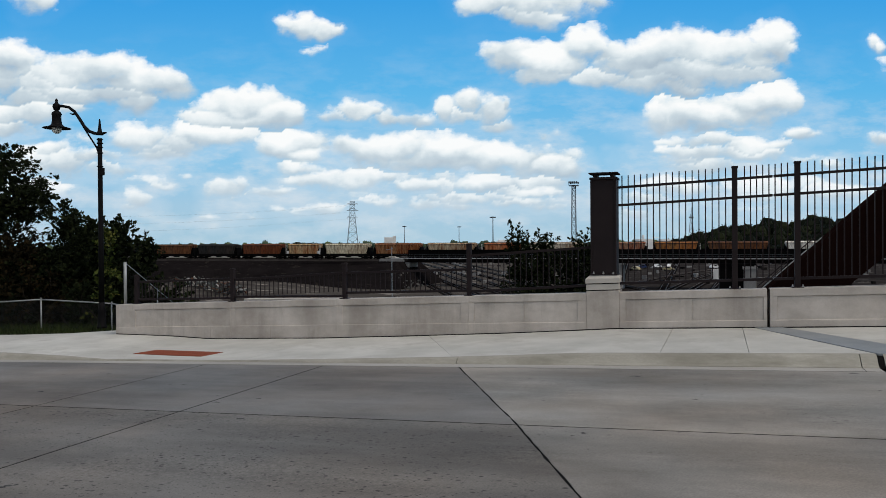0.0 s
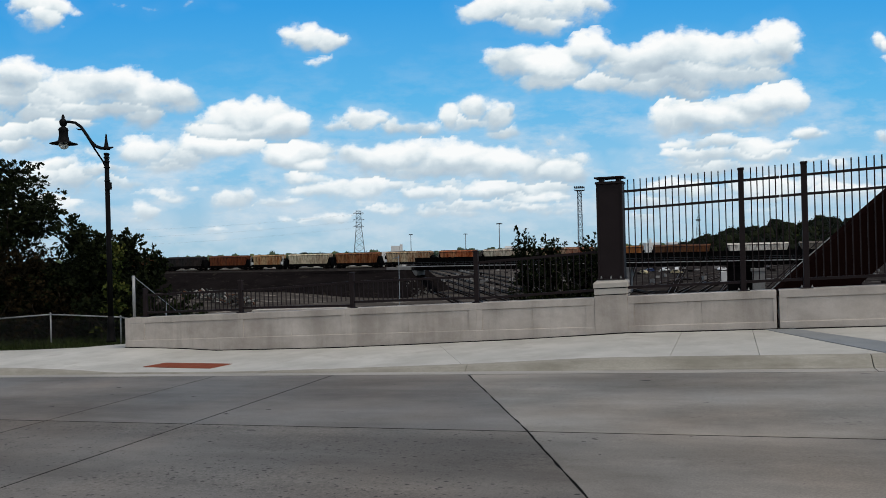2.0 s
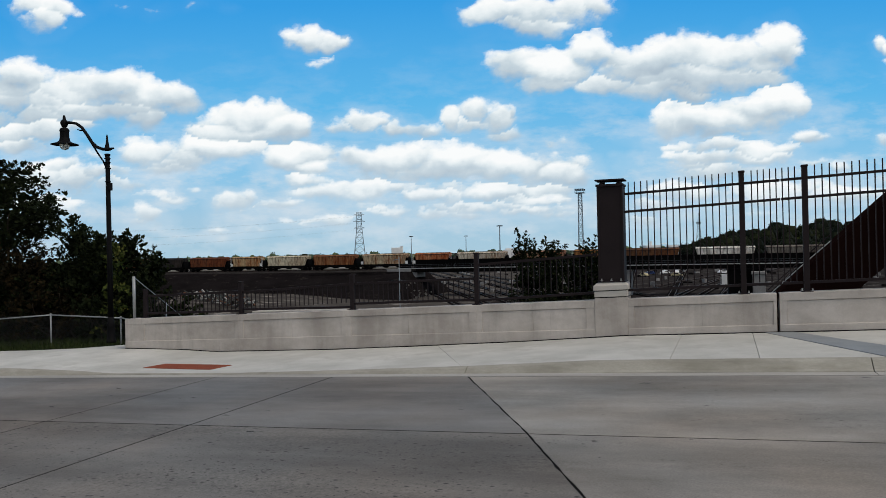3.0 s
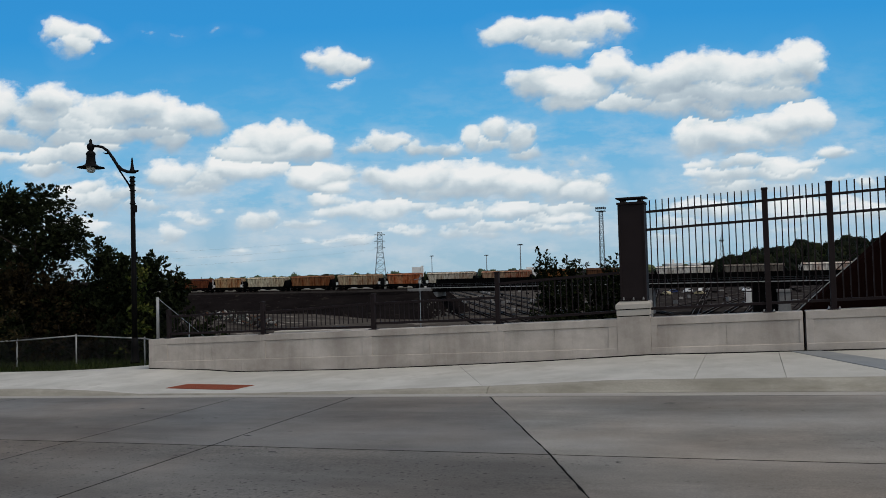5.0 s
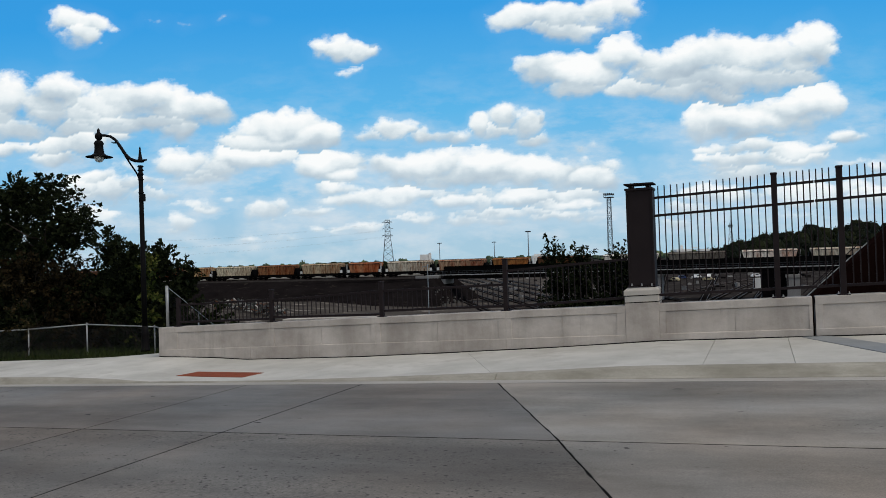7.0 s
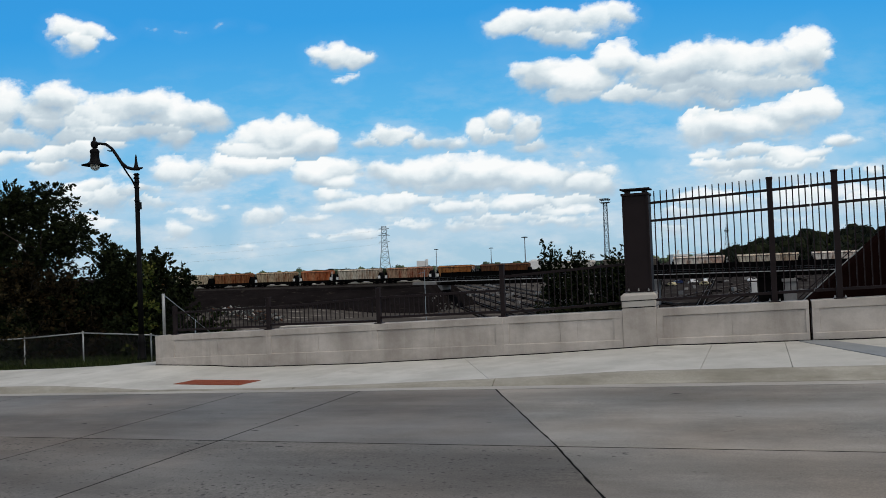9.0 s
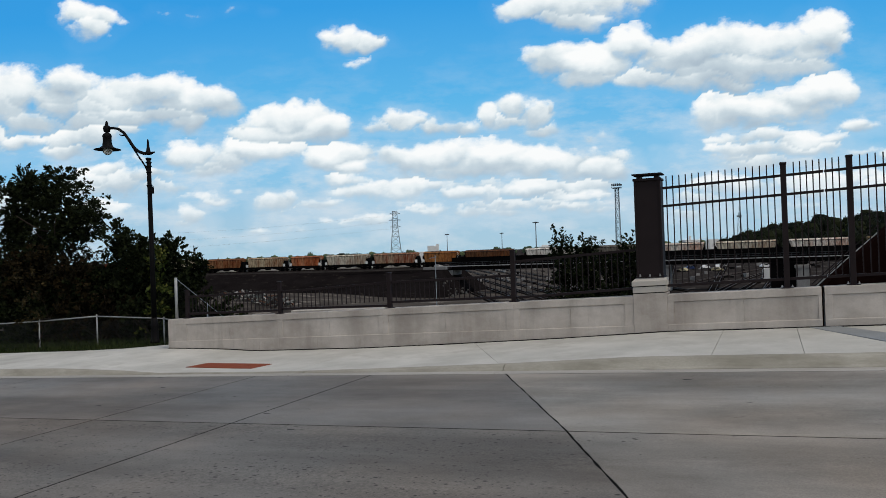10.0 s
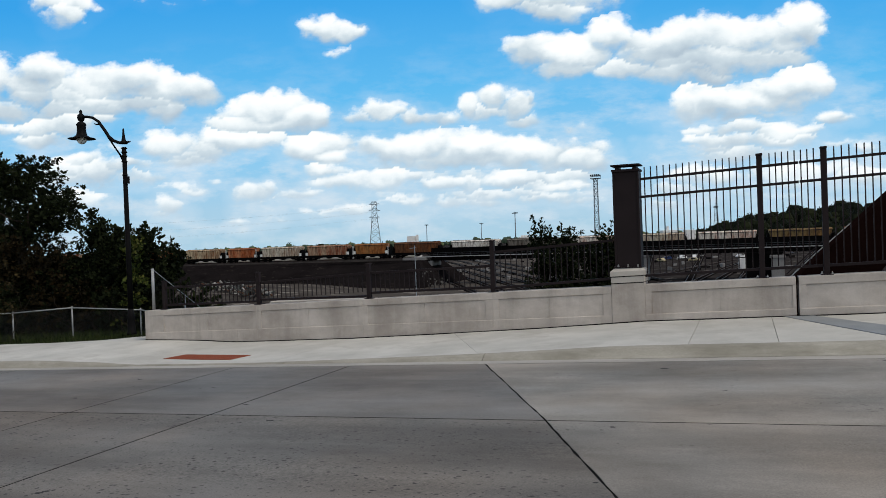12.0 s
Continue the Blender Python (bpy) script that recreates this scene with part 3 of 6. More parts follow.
TRACK_SIDE = Vector((-math.sin(TRACK_ANGLE), math.cos(TRACK_ANGLE), 0))


def on_track(s, side=0.0, up=0.0):
    return TRACK_AT + TRACK_DIR * s + TRACK_SIDE * side + Vector((0, 0, up))


def walk_height(x):
    """Height of the sidewalk over the carriageway: it dips at the crossing ramp."""
    return float(np.interp(x, (-60, -17.5, -15.3, -13.3, -12.35, -9.0, -6.75, -4.1, -2.0, 40), (0.10, 0.115, 0.11, 0.04, -0.025, -0.025, 0.015, 0.075, 0.15, 0.155)))


def ground_height(x, y):
    street = GRADE * max(min(x, 60), -60)
    edge = 16.2 + (10.0 if x < -18 else 0.0) * min(1, (-18 - x) / 4 if x < -18 else 0)
    k = min(1, max(0, (y - edge) / 22.0))
    k = k * k * (3 - 2 * k)
    near = street - 0.35 if y < 14.5 else street + 0.0 + (0.02 if x < -15.5 else -0.2)
    z = near * (1 - k) + YARD_Z * k
    west = min(1, max(0, (-92 - x) / 30)) * min(1, max(0, (y - 60) / 40)) * min(1, max(0, (235 - y) / 30))
    z += 1.6 * west * west * (3 - 2 * west)      # the yard rises towards the west
    if y > 450:      # wooded rise beyond the yard
        z += (20.0 * math.exp(-((x - 50.0) / 62.0) ** 2) + 12.0 * math.exp(-((x - 160.0) / 70.0) ** 2) + 3.0 * math.exp(-((x + 5.0) / 30.0) ** 2)) * math.exp(-((y - 640.0) / 90.0) ** 2) + 16.0 * math.exp(-((x - 300.0) / 120.0) ** 2 - ((y - 640.0) / 90.0) ** 2)
    return z


def ground():
    xs = sorted(set([-4200, -3000, -2000, -1300, -900, -600, -400, -300, -220] + [x * 1.0 for x in range(-160, -60, 10)] + [x * 0.5 for x in range(-120, 80, 2)] + [x * 1.0 for x in range(40, 520, 20)] + [600, 900, 1400, 2200, 4200]))
    ys = sorted(set([-800, -400, -200, -100, -50, -20] + [y * 0.5 for y in range(-20, 90, 2)] + list(range(45, 60, 3)) + list(range(60, 140, 20)) + list(range(140, 240, 8)) + list(range(240, 460, 25)) + list(range(460, 900, 20)) + [1000, 1400, 2000, 3000, 4300]))
    s = Shape()
    n = len(xs)
    s.v = [(x, y, ground_height(x, y)) for y in ys for x in xs]
    s.f = [(j * n + i, j * n + i + 1, (j + 1) * n + i + 1, (j + 1) * n + i) for j in range(len(ys) - 1) for i in range(n - 1)]
    me = s.mesh("ground", True)
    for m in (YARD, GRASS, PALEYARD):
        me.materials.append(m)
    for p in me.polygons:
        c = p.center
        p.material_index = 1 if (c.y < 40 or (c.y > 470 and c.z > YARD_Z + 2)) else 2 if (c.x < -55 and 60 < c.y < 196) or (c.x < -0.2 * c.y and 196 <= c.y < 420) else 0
    return tagged(new("ground", me), "dark gravel rail yard falling away behind a grassy street embankment", "ground", kind="structure")


ground()


# ---- carriageway ----
def skew(v):
    d = 7.76 - v
    return -2.05 + (0.49 if d > 0 else 0.53) * d


def carriageway():
    road = new("road")
    tagged(road, "worn grey concrete carriageway with dark sealed joints", "road", kind="structure")
    bed = Shape().box(-60, 40, -9, 11.48, -0.30, -0.003, GRADE)
    part("joint_bed", bed, SEAL_AND_SHADE, road, "dark joint sealant between the slabs")
    g = 0.014
    rng = np.random.default_rng(41)

    def ragged(a, b, shift):
        """Points down the skew joint from a to b, its edges chipped."""
        return [(skew(a + (b - a) * k / 24) + shift + rng.normal() * 0.005, a + (b - a) * k / 24) for k in range(25)]

    rows = [(-8.2, -4.3), (-4.3, -0.25), (-0.25, 3.7), (3.7, 7.75), (7.75, 11.48)]
    for v0, v1 in rows:
        a, b = v0 + g, v1 - g
        left = [-60 + 4.5 * k for k in range(11)] + [-9.1, -6.57]
        for x0, x1 in zip(left, left[1:]):
            ring = [(x0 + g, a), (x1 - g, a), (x1 - g, b), (x0 + g, b)]
            part("slab", soften(Shape().prism(ring, -0.2, 0.0, GRADE).mesh("slab"), 0.005, 1), ROAD_FAR if v0 > 7 else ROAD_OLD, road)
        ring = [(-6.57 + g, a)] + ragged(a, b, -0.0085) + [(-6.57 + g, b)]
        part("slab", soften(Shape().prism(ring, -0.2, 0.0, GRADE).mesh("slab"), 0.005, 1), ROAD_FAR if v0 > 7 else ROAD_OLD, road)
        right = [None, 9.0, 15.0, 21.0, 27.0, 40.0]
        for x0, x1 in zip(right, right[1:]):
            edge = ragged(b, a, 0.0085) if x0 is None else [(x0 + g, b), (x0 + g, a)]
            ring = edge + [(x1 - g, a), (x1 - g, b)]
            part("slab", soften(Shape().prism(ring, -0.2, 0.0, GRADE).mesh("slab"), 0.005, 1), ROAD_NEW, road)


carriageway()


def strip(name, x0, x1, profile, mat, parent, step=0.5, label="", drop=None):
    """Extrudes a cross-section (y, z) along the street; drop(x) gives a height to add to points marked True."""
    n = max(1, int((x1 - x0) / step))
    s = Shape()
    k = len(profile)
    for i in range(n + 1):
        x = x0 + (x1 - x0) * i / n
        for y, z, moves in profile:
            s.v.append((x, y, GRADE * x + z + (walk_height(x) if moves else 0)))
    for i in range(n):
        for j in range(k):
            a, b = i * k + j, i * k + (j + 1) % k
            s.f.append((a, a + k, b + k, b))
    s.f += [tuple(range(k)), tuple(n * k + j for j in range(k - 1, -1, -1))]
    return part(name, s, mat, parent, label)


def sidewalk():
    walkway = new("pavement")
    tagged(walkway, "pale concrete sidewalk with kerb, dipping to a crossing ramp", "sidewalk", kind="structure")
    # gutter and kerb, cut by the joints
    cuts = [-60, -40, -25, -17.6, -12.2, -8.4, skew(11.9), 1.90, 2.12]
    for a, b in zip(cuts, cuts[1:]):
        strip("gutter", a + 0.006, b - 0.006, [(11.5, 0.0, False), (11.84, -0.01, False), (11.84, -0.3, False), (11.5, -0.3, False)], GUTTER, walkway)
        strip("kerb", a + 0.006, b - 0.006, [(11.842, -0.3, False), (11.845, -0.155, True), (11.905, -0.13, True), (12.04, -0.022, True), (12.085, -0.004, True), (12.15, 0.004, True), (12.15, -0.3, False)], KERB, walkway)
    strip("gutter", 2.2, 40, [(11.5, 0.0, False), (11.84, -0.01, False), (11.84, -0.3, False), (11.5, -0.3, False)], GUTTER, walkway)
    strip("kerb", 2.2, 40, [(11.842, -0.3, False), (11.845, -0.155, True), (11.905, -0.13, True), (12.04, -0.022, True), (12.085, -0.004, True), (12.15, 0.004, True), (12.15, -0.3, False)], KERB, walkway)
    part("joint_filler", Shape().add([(x, y, z + GRADE * x) for x in (2.105, 2.215) for y, z in ((11.87, -0.3), (11.87, -0.02), (12.06, 0.125), (12.15, 0.14), (12.15, -0.3))], [(0, 1, 2, 3, 4), (9, 8, 7, 6, 5)] + [(k, k + 5, (k + 1) % 5 + 5, (k + 1) % 5) for k in range(5)]), SEAL_AND_SHADE, walkway, "dark filler in the bridge joint of the kerb")
    # slabs
    edges = [-60, -48, -36, -28, -22.5, -17.4, -13.2, -8.8, None, -0.88, 0.43, "plate", 4.2, 7.2, 10.2, 14, 20, 28, 40]

    def line(e, v):
        if e is None:
            return skew(v)
        if e == "plate":
            return 0.68 + 0.43 * (15.5 - v)
        return e

    for e0, e1 in zip(edges, edges[1:]):
        s = Shape()
        far = 15.562
        nv, nx = 6, 10
        for k in range(nv + 1):
            v = 12.156 + (far - 12.156) * k / nv
            a, b = line(e0, v) + 0.004, line(e1, v) - 0.004
            for i in range(nx + 1):
                x = a + (b - a) * i / nx
                s.v.append((x, v, GRADE * x + walk_height(x) + 0.002 * math.sin(3 * x)))
        top = len(s.v)
        s.v += [(x, y, z - 0.15) for x, y, z in s.v]
        for k in range(nv):
            for i in range(nx):
                q = k * (nx + 1) + i
                s.f.append((q, q + 1, q + nx + 2, q + nx + 1))
        ring = list(range(nx + 1)) + [k * (nx + 1) + nx for k in range(1, nv + 1)] + [nv * (nx + 1) + i for i in range(nx - 1, -1, -1)] + [k * (nx + 1) for k in range(nv - 1, 0, -1)]
        for p, q in zip(ring, ring[1:] + ring[:1]):
            s.f.append((p, p + top, q + top, q))
        part("slab", s, WALK, walkway)
    # flared end behind the parapet's end
    s = Shape().prism([(-60, 15.586), (-15.45, 15.586), (-15.75, 17.0), (-17.4, 15.95), (-19.5, 15.62), (-60, 15.6)], -0.05, 0.098, GRADE)
    part("slab", s, WALK, walkway)
    part("joint_bed", Shape().box(-60, 40, 12.0, 15.57, -0.3, -0.06, GRADE), GUTTER, walkway)
    # dark strip standing in for the shadow line at the parapet's base
    strip("joint_seal", -15.3, 25, [(15.56, -0.05, True), (15.56, 0.004, True), (15.575, 0.016, True), (15.592, 0.018, True), (15.592, -0.05, True)], SEAL_AND_SHADE, walkway, 0.4, "dark strip for the shadow line where the parapet meets the slabs")
    # steel cover over the bridge joint
    w = 0.85
    ring = [(0.68 + 0.43 * (15.5 - v) + o, v) for v, o in ((12.1, 0.0), (12.1, w), (15.55, 0.5), (15.55, 0.0))]
    part("joint_cover_plate", soften(Shape().prism(ring, 0.09, 0.162, GRADE).mesh("plate"), 0.004, 1), PLATE, walkway, "flat blue-grey steel plate over the bridge joint")


sidewalk()


def tactile_plate():
    """Rust-red warning plate with rows of domes, set in the ramp."""
    x0, x1, y0, y1 = -1.06, 1.06, -0.31, 0.31
    ob = thing("tactile_plate", "rust-red cast iron warning plate with small domes, set in the ramp", "warning plate", pose(-11.08, 13.03, GRADE * -11.08 - 0.015, 0, -math.degrees(GRADE), -8.7))
    n = 3
    for i in range(n):
        a, b = x0 + (x1 - x0) * i / n + 0.004, x0 + (x1 - x0) * (i + 1) / n - 0.004
        p = part("panel", soften(Shape().box(a, b, y0, y1, -0.03, 0.001).mesh("panel"), 0.003, 1), TACTILE, ob)
        d = Shape()
        for ix in range(11):
            for iy in range(10):
                x, y = a + 0.03 + ix * 0.06, y0 + 0.035 + iy * 0.062
                d.lathe([(0.013, 0.0), (0.011, 0.004), (0.007, 0.006)], (x, y, 0.001), 6)
        tagged(part("domes", d, TACTILE, p), kind="stuff")
    return ob


tactile_plate()


# ---- parapet ----
def parapet():
    wall = new("wall_parapet")
    tagged(wall, "grey precast concrete parapet with recessed panels along the sidewalk", "parapet", kind="structure")
    front, back, top = 15.6, 15.98, 0.905
    bays = [(-15.32, -11.60), (-11.599, -8.53), (-8.529, -5.24), (-5.239, -2.62), (-1.935, 0.875), (0.925, 4.9), (4.906, 9.0), (9.006, 13.0), (13.006, 17.0), (17.006, 21.0), (21.006, 25.0)]
    for i, (a, b) in enumerate(bays):
        seg = part("parapet_section", soften(Shape().box(a, b, front + 0.03, back, -0.5, top - 0.02, GRADE).mesh("core"), 0.003, 1), WALL, wall)
        m = 0.66 if i == 0 else 0.13
        m1 = 0.06 if i == 4 else 0.18 if i in (2, 3) else 0.13
        part("plinth", soften(Shape().add([(x, y, z + GRADE * x) for x in (a, b) for y, z in ((front - 0.006, -0.5), (front - 0.006, 0.29), (front, 0.3), (front + 0.06, 0.3), (front + 0.06, -0.5))],
             [(0, 1, 2, 3, 4), (9, 8, 7, 6, 5)] + [(k, k + 5, (k + 1) % 5 + 5, (k + 1) % 5) for k in range(5)]).mesh("plinth"), 0.003, 1), WALL, seg)
        part("coping", soften(Shape().box(a, b, front - 0.004, back + 0.01, top - 0.15, top, GRADE).mesh("coping"), 0.006, 2), WALL, seg)
        part("edge_strip", soften(Shape().box(a, a + m, front, front + 0.06, 0.28, top - 0.14, GRADE).mesh("strip"), 0.003, 1), WALL, seg)
        part("edge_strip", soften(Shape().box(b - m1, b, front, front + 0.06, 0.28, top - 0.14, GRADE).mesh("strip"), 0.003, 1), WALL, seg)
        mid = (a + m + b - m1) / 2
        for p, q in ((a + m + 0.001, mid - 0.002), (mid + 0.002, b - m1 - 0.001)):
            part("panel", soften(Shape().box(p, q, front + 0.012, front + 0.05, 0.28, top - 0.162, GRADE).mesh("panel"), 0.003, 1), WALL, seg)
    # pedestal under the column
    ped = part("pedestal", soften(Shape().box(-2.617, -1.938, 15.592, 16.1, -0.5, 0.95, GRADE).mesh("pedestal"), 0.006, 2), WALL, wall, "square concrete pedestal with a stepped cap")
    # near-black core: the shade in the gaps between courses is its colour
    part("neck", Shape().box(-2.58, -1.975, 15.63, 16.06, 0.95, 1.11, GRADE), SEAL_AND_SHADE, ped)
    part("course", soften(Shape().box(-2.62, -1.935, 15.585, 16.1, 0.968, 1.09, GRADE).mesh("course"), 0.01, 2), CAPSTONE, ped)
    cap = Shape()
    lo, hi = [(-2.635, 15.57), (-1.92, 15.57), (-1.92, 16.12), (-2.635, 16.12)], [(-2.56, 15.62), (-1.995, 15.62), (-1.995, 16.05), (-2.56, 16.05)]
    cap.add([(x, y, 1.108 + GRADE * x) for x, y in lo] + [(x, y, 1.205 + GRADE * x) for x, y in lo] + [(x, y, 1.272 + GRADE * x) for x, y in hi],
            [(3, 2, 1, 0), (8, 9, 10, 11)] + [(k, (k + 1) % 4, (k + 1) % 4 + 4, k + 4) for k in range(4)] + [(k + 4, (k + 1) % 4 + 4, (k + 1) % 4 + 8, k + 8) for k in range(4)])
    part("cap", soften(cap.mesh("cap"), 0.008, 2), CAPSTONE, ped)


parapet()


def steel_column():
    """Boxed brown column with a base plate, bolts and a raised two-plate cap."""
    cx, cy, base = -2.262, 15.82, 1.272 + GRADE * -2.262
    ob = thing("steel_column", "dark brown painted steel box column with a raised flat cap on a concrete pedestal", "column", pose(cx, cy, base))
    part("base_plate", soften(Shape().box(-0.285, 0.285, -0.22, 0.22, 0, 0.025).mesh("base_plate"), 0.004, 1), BROWN, ob)
    part("shaft", soften(Shape().box(-0.25, 0.25, -0.185, 0.185, 0.025, 2.0).mesh("shaft"), 0.008, 2), BROWN, ob)
    for s in (-1, 1):
        part("corner_strip", soften(Shape().box(s * 0.25 - 0.018, s * 0.25 + 0.018, -0.2, 0.2, 0.03, 2.0).mesh("corner_strip"), 0.004, 1), BROWN, ob)
    part("collar", soften(Shape().box(-0.285, 0.285, -0.225, 0.225, 2.0, 2.05).mesh("collar"), 0.006, 1), BROWN, ob)
    for s in (-1.1, 1.1):
        part("spacer", Shape().box(s * 0.16 - 0.04, s * 0.16 + 0.04, -0.15, 0.15, 2.05, 2.12), BROWN, ob)
    part("cap_plate", soften(Shape().box(-0.3, 0.3, -0.24, 0.24, 2.12, 2.15).mesh("cap_plate"), 0.006, 1), BROWN, ob, "thin flat cap plate")
    bolt = Shape().lathe([(0.022, 0.0), (0.022, 0.02), (0.012, 0.021), (0.012, 0.05)], (0, 0, 0.025), 6).mesh("bolt")
    for x in (-0.2, 0.0, 0.2):
        for y in (-0.205, 0.205):
            part("bolt", bolt, BOLT, ob, at=pose(x, y, 0))
    return ob


steel_column()


def bridge_fence():
    """Tall picket fence on the parapet: posts, two upper rails, one low rail, pickets that rise over the top rail."""
    ob = thing("picket_fence", "tall dark brown steel picket fence standing on the concrete parapet", "fence")
    y = 15.74
    post = soften(Shape().box(-0.052, 0.052, -0.052, 0.052, 0.925, 3.30).mesh("post"), 0.005, 1)
    cap = soften(Shape().box(-0.062, 0.062, -0.062, 0.062, 3.30, 3.345).mesh("cap"), 0.01, 1)
    foot = soften(Shape().box(-0.11, 0.11, -0.09, 0.09, 0.907, 0.928).mesh("foot_plate"), 0.003, 1)
    bolt = Shape().lathe([(0.018, 0.0), (0.018, 0.018), (0.01, 0.019), (0.01, 0.045)], (0, 0, 0.928), 6).mesh("bolt")
    picket = Shape().box(-0.0105, 0.0105, -0.0105, 0.0105, 1.12, 3.33).mesh("picket")
    posts = [0.295, 1.42, 4.5, 7.6, 10.7, 13.8, 16.9, 20.0]
    for x in posts:
        p = part("post", post, BROWN, ob, at=pose(x, y, lift(x)))
        part("cap", cap, BROWN, p)
        f = part("foot_plate", foot, BROWN, p)
        for dx, dy in ((-0.09, -0.07), (0.09, -0.07)):
            part("bolt", bolt, BOLT, p, at=pose(dx, dy, 0))
    spans = [(-1.98, 0.243, 0), (0.347, 0.985, 0), (1.0, 1.368, 0)] + [(a + 0.052, b - 0.052, 0) for a, b in zip(posts[1:], posts[2:])]
    for a, b, _ in spans:
        for z, h in ((3.09, 0.05), (2.72, 0.05), (1.085, 0.055)):
            part("rail", soften(Shape().box(a, b, y - 0.024, y + 0.024, z - h / 2, z + h / 2, GRADE).mesh("rail"), 0.004, 1), BROWN, ob)
    x = -1.89
    while x < 20.0:
        near = min(abs(x - p) for p in posts)
        if near > 0.075:
            part("picket", picket, BROWN, ob, at=pose(x, y, lift(x)))
        x += 0.1262 if x < 0.2 or x > 1.4 else 0.1105
    return ob


def low_railing():
    """Lower railing on the parapet down the approach."""
    ob = thing("guard_railing", "low dark brown steel guard railing with thin balusters on the parapet", "railing")
    y = 15.74
    posts = [(-14.72, 1.69), (-11.62, 1.745), (-8.41, 1.765), (-5.26, 2.08)]
    for x, top in posts:
        p = part("post", soften(Shape().box(-0.05, 0.05, -0.05, 0.05, 0.925, top - 0.03).mesh("post"), 0.005, 1), BROWN, ob, at=pose(x, y, lift(x)))
        part("cap", soften(Shape().box(-0.062, 0.062, -0.062, 0.062, top - 0.03, top).mesh("cap"), 0.008, 1), BROWN, p)
        part("foot_plate", Shape().box(-0.1, 0.1, -0.09, 0.09, 0.907, 0.926), BROWN, p)
    # ends of each panel, and the heights of its top and bottom rail at both ends
    panels = [(-14.67, -11.67, 1.495, 1.488, 1.025, 0.995), (-11.57, -8.46, 1.466, 1.527, 1.03, 0.97), (-8.36, -5.31, 1.525, 1.5, 1.05, 1.022), (-5.21, -2.56, 1.802, 1.866, 1.0, 1.064)]
    for a, b, hi0, hi1, lo0, lo1 in panels:
        for z0, z1 in ((hi0, hi1), (lo0, lo1)):
            rail = Shape().add([(x, y + dy, z + dz + GRADE * x) for x, z in ((a, z0), (b, z1)) for dz in (-0.028, 0.028) for dy in (-0.025, 0.025)],
                               [(0, 1, 3, 2), (4, 6, 7, 5), (0, 4, 5, 1), (2, 3, 7, 6), (0, 2, 6, 4), (1, 5, 7, 3)])
            part("rail", soften(rail.mesh("rail"), 0.004, 1), BROWN, ob)
        n = round((b - a) / 0.127)
        low, high = max(lo0, lo1), min(hi0, hi1)
        bal = Shape().box(-0.009, 0.009, -0.009, 0.009, low, high).mesh("baluster")
        for k in range(1, n):
            x = a + (b - a) * k / n
            part("baluster", bal, BROWN, ob, at=pose(x, y, lift(x) + (hi0 + (hi1 - hi0) * k / n - high) * 0.9))
    return ob


bridge_fence()
low_railing()


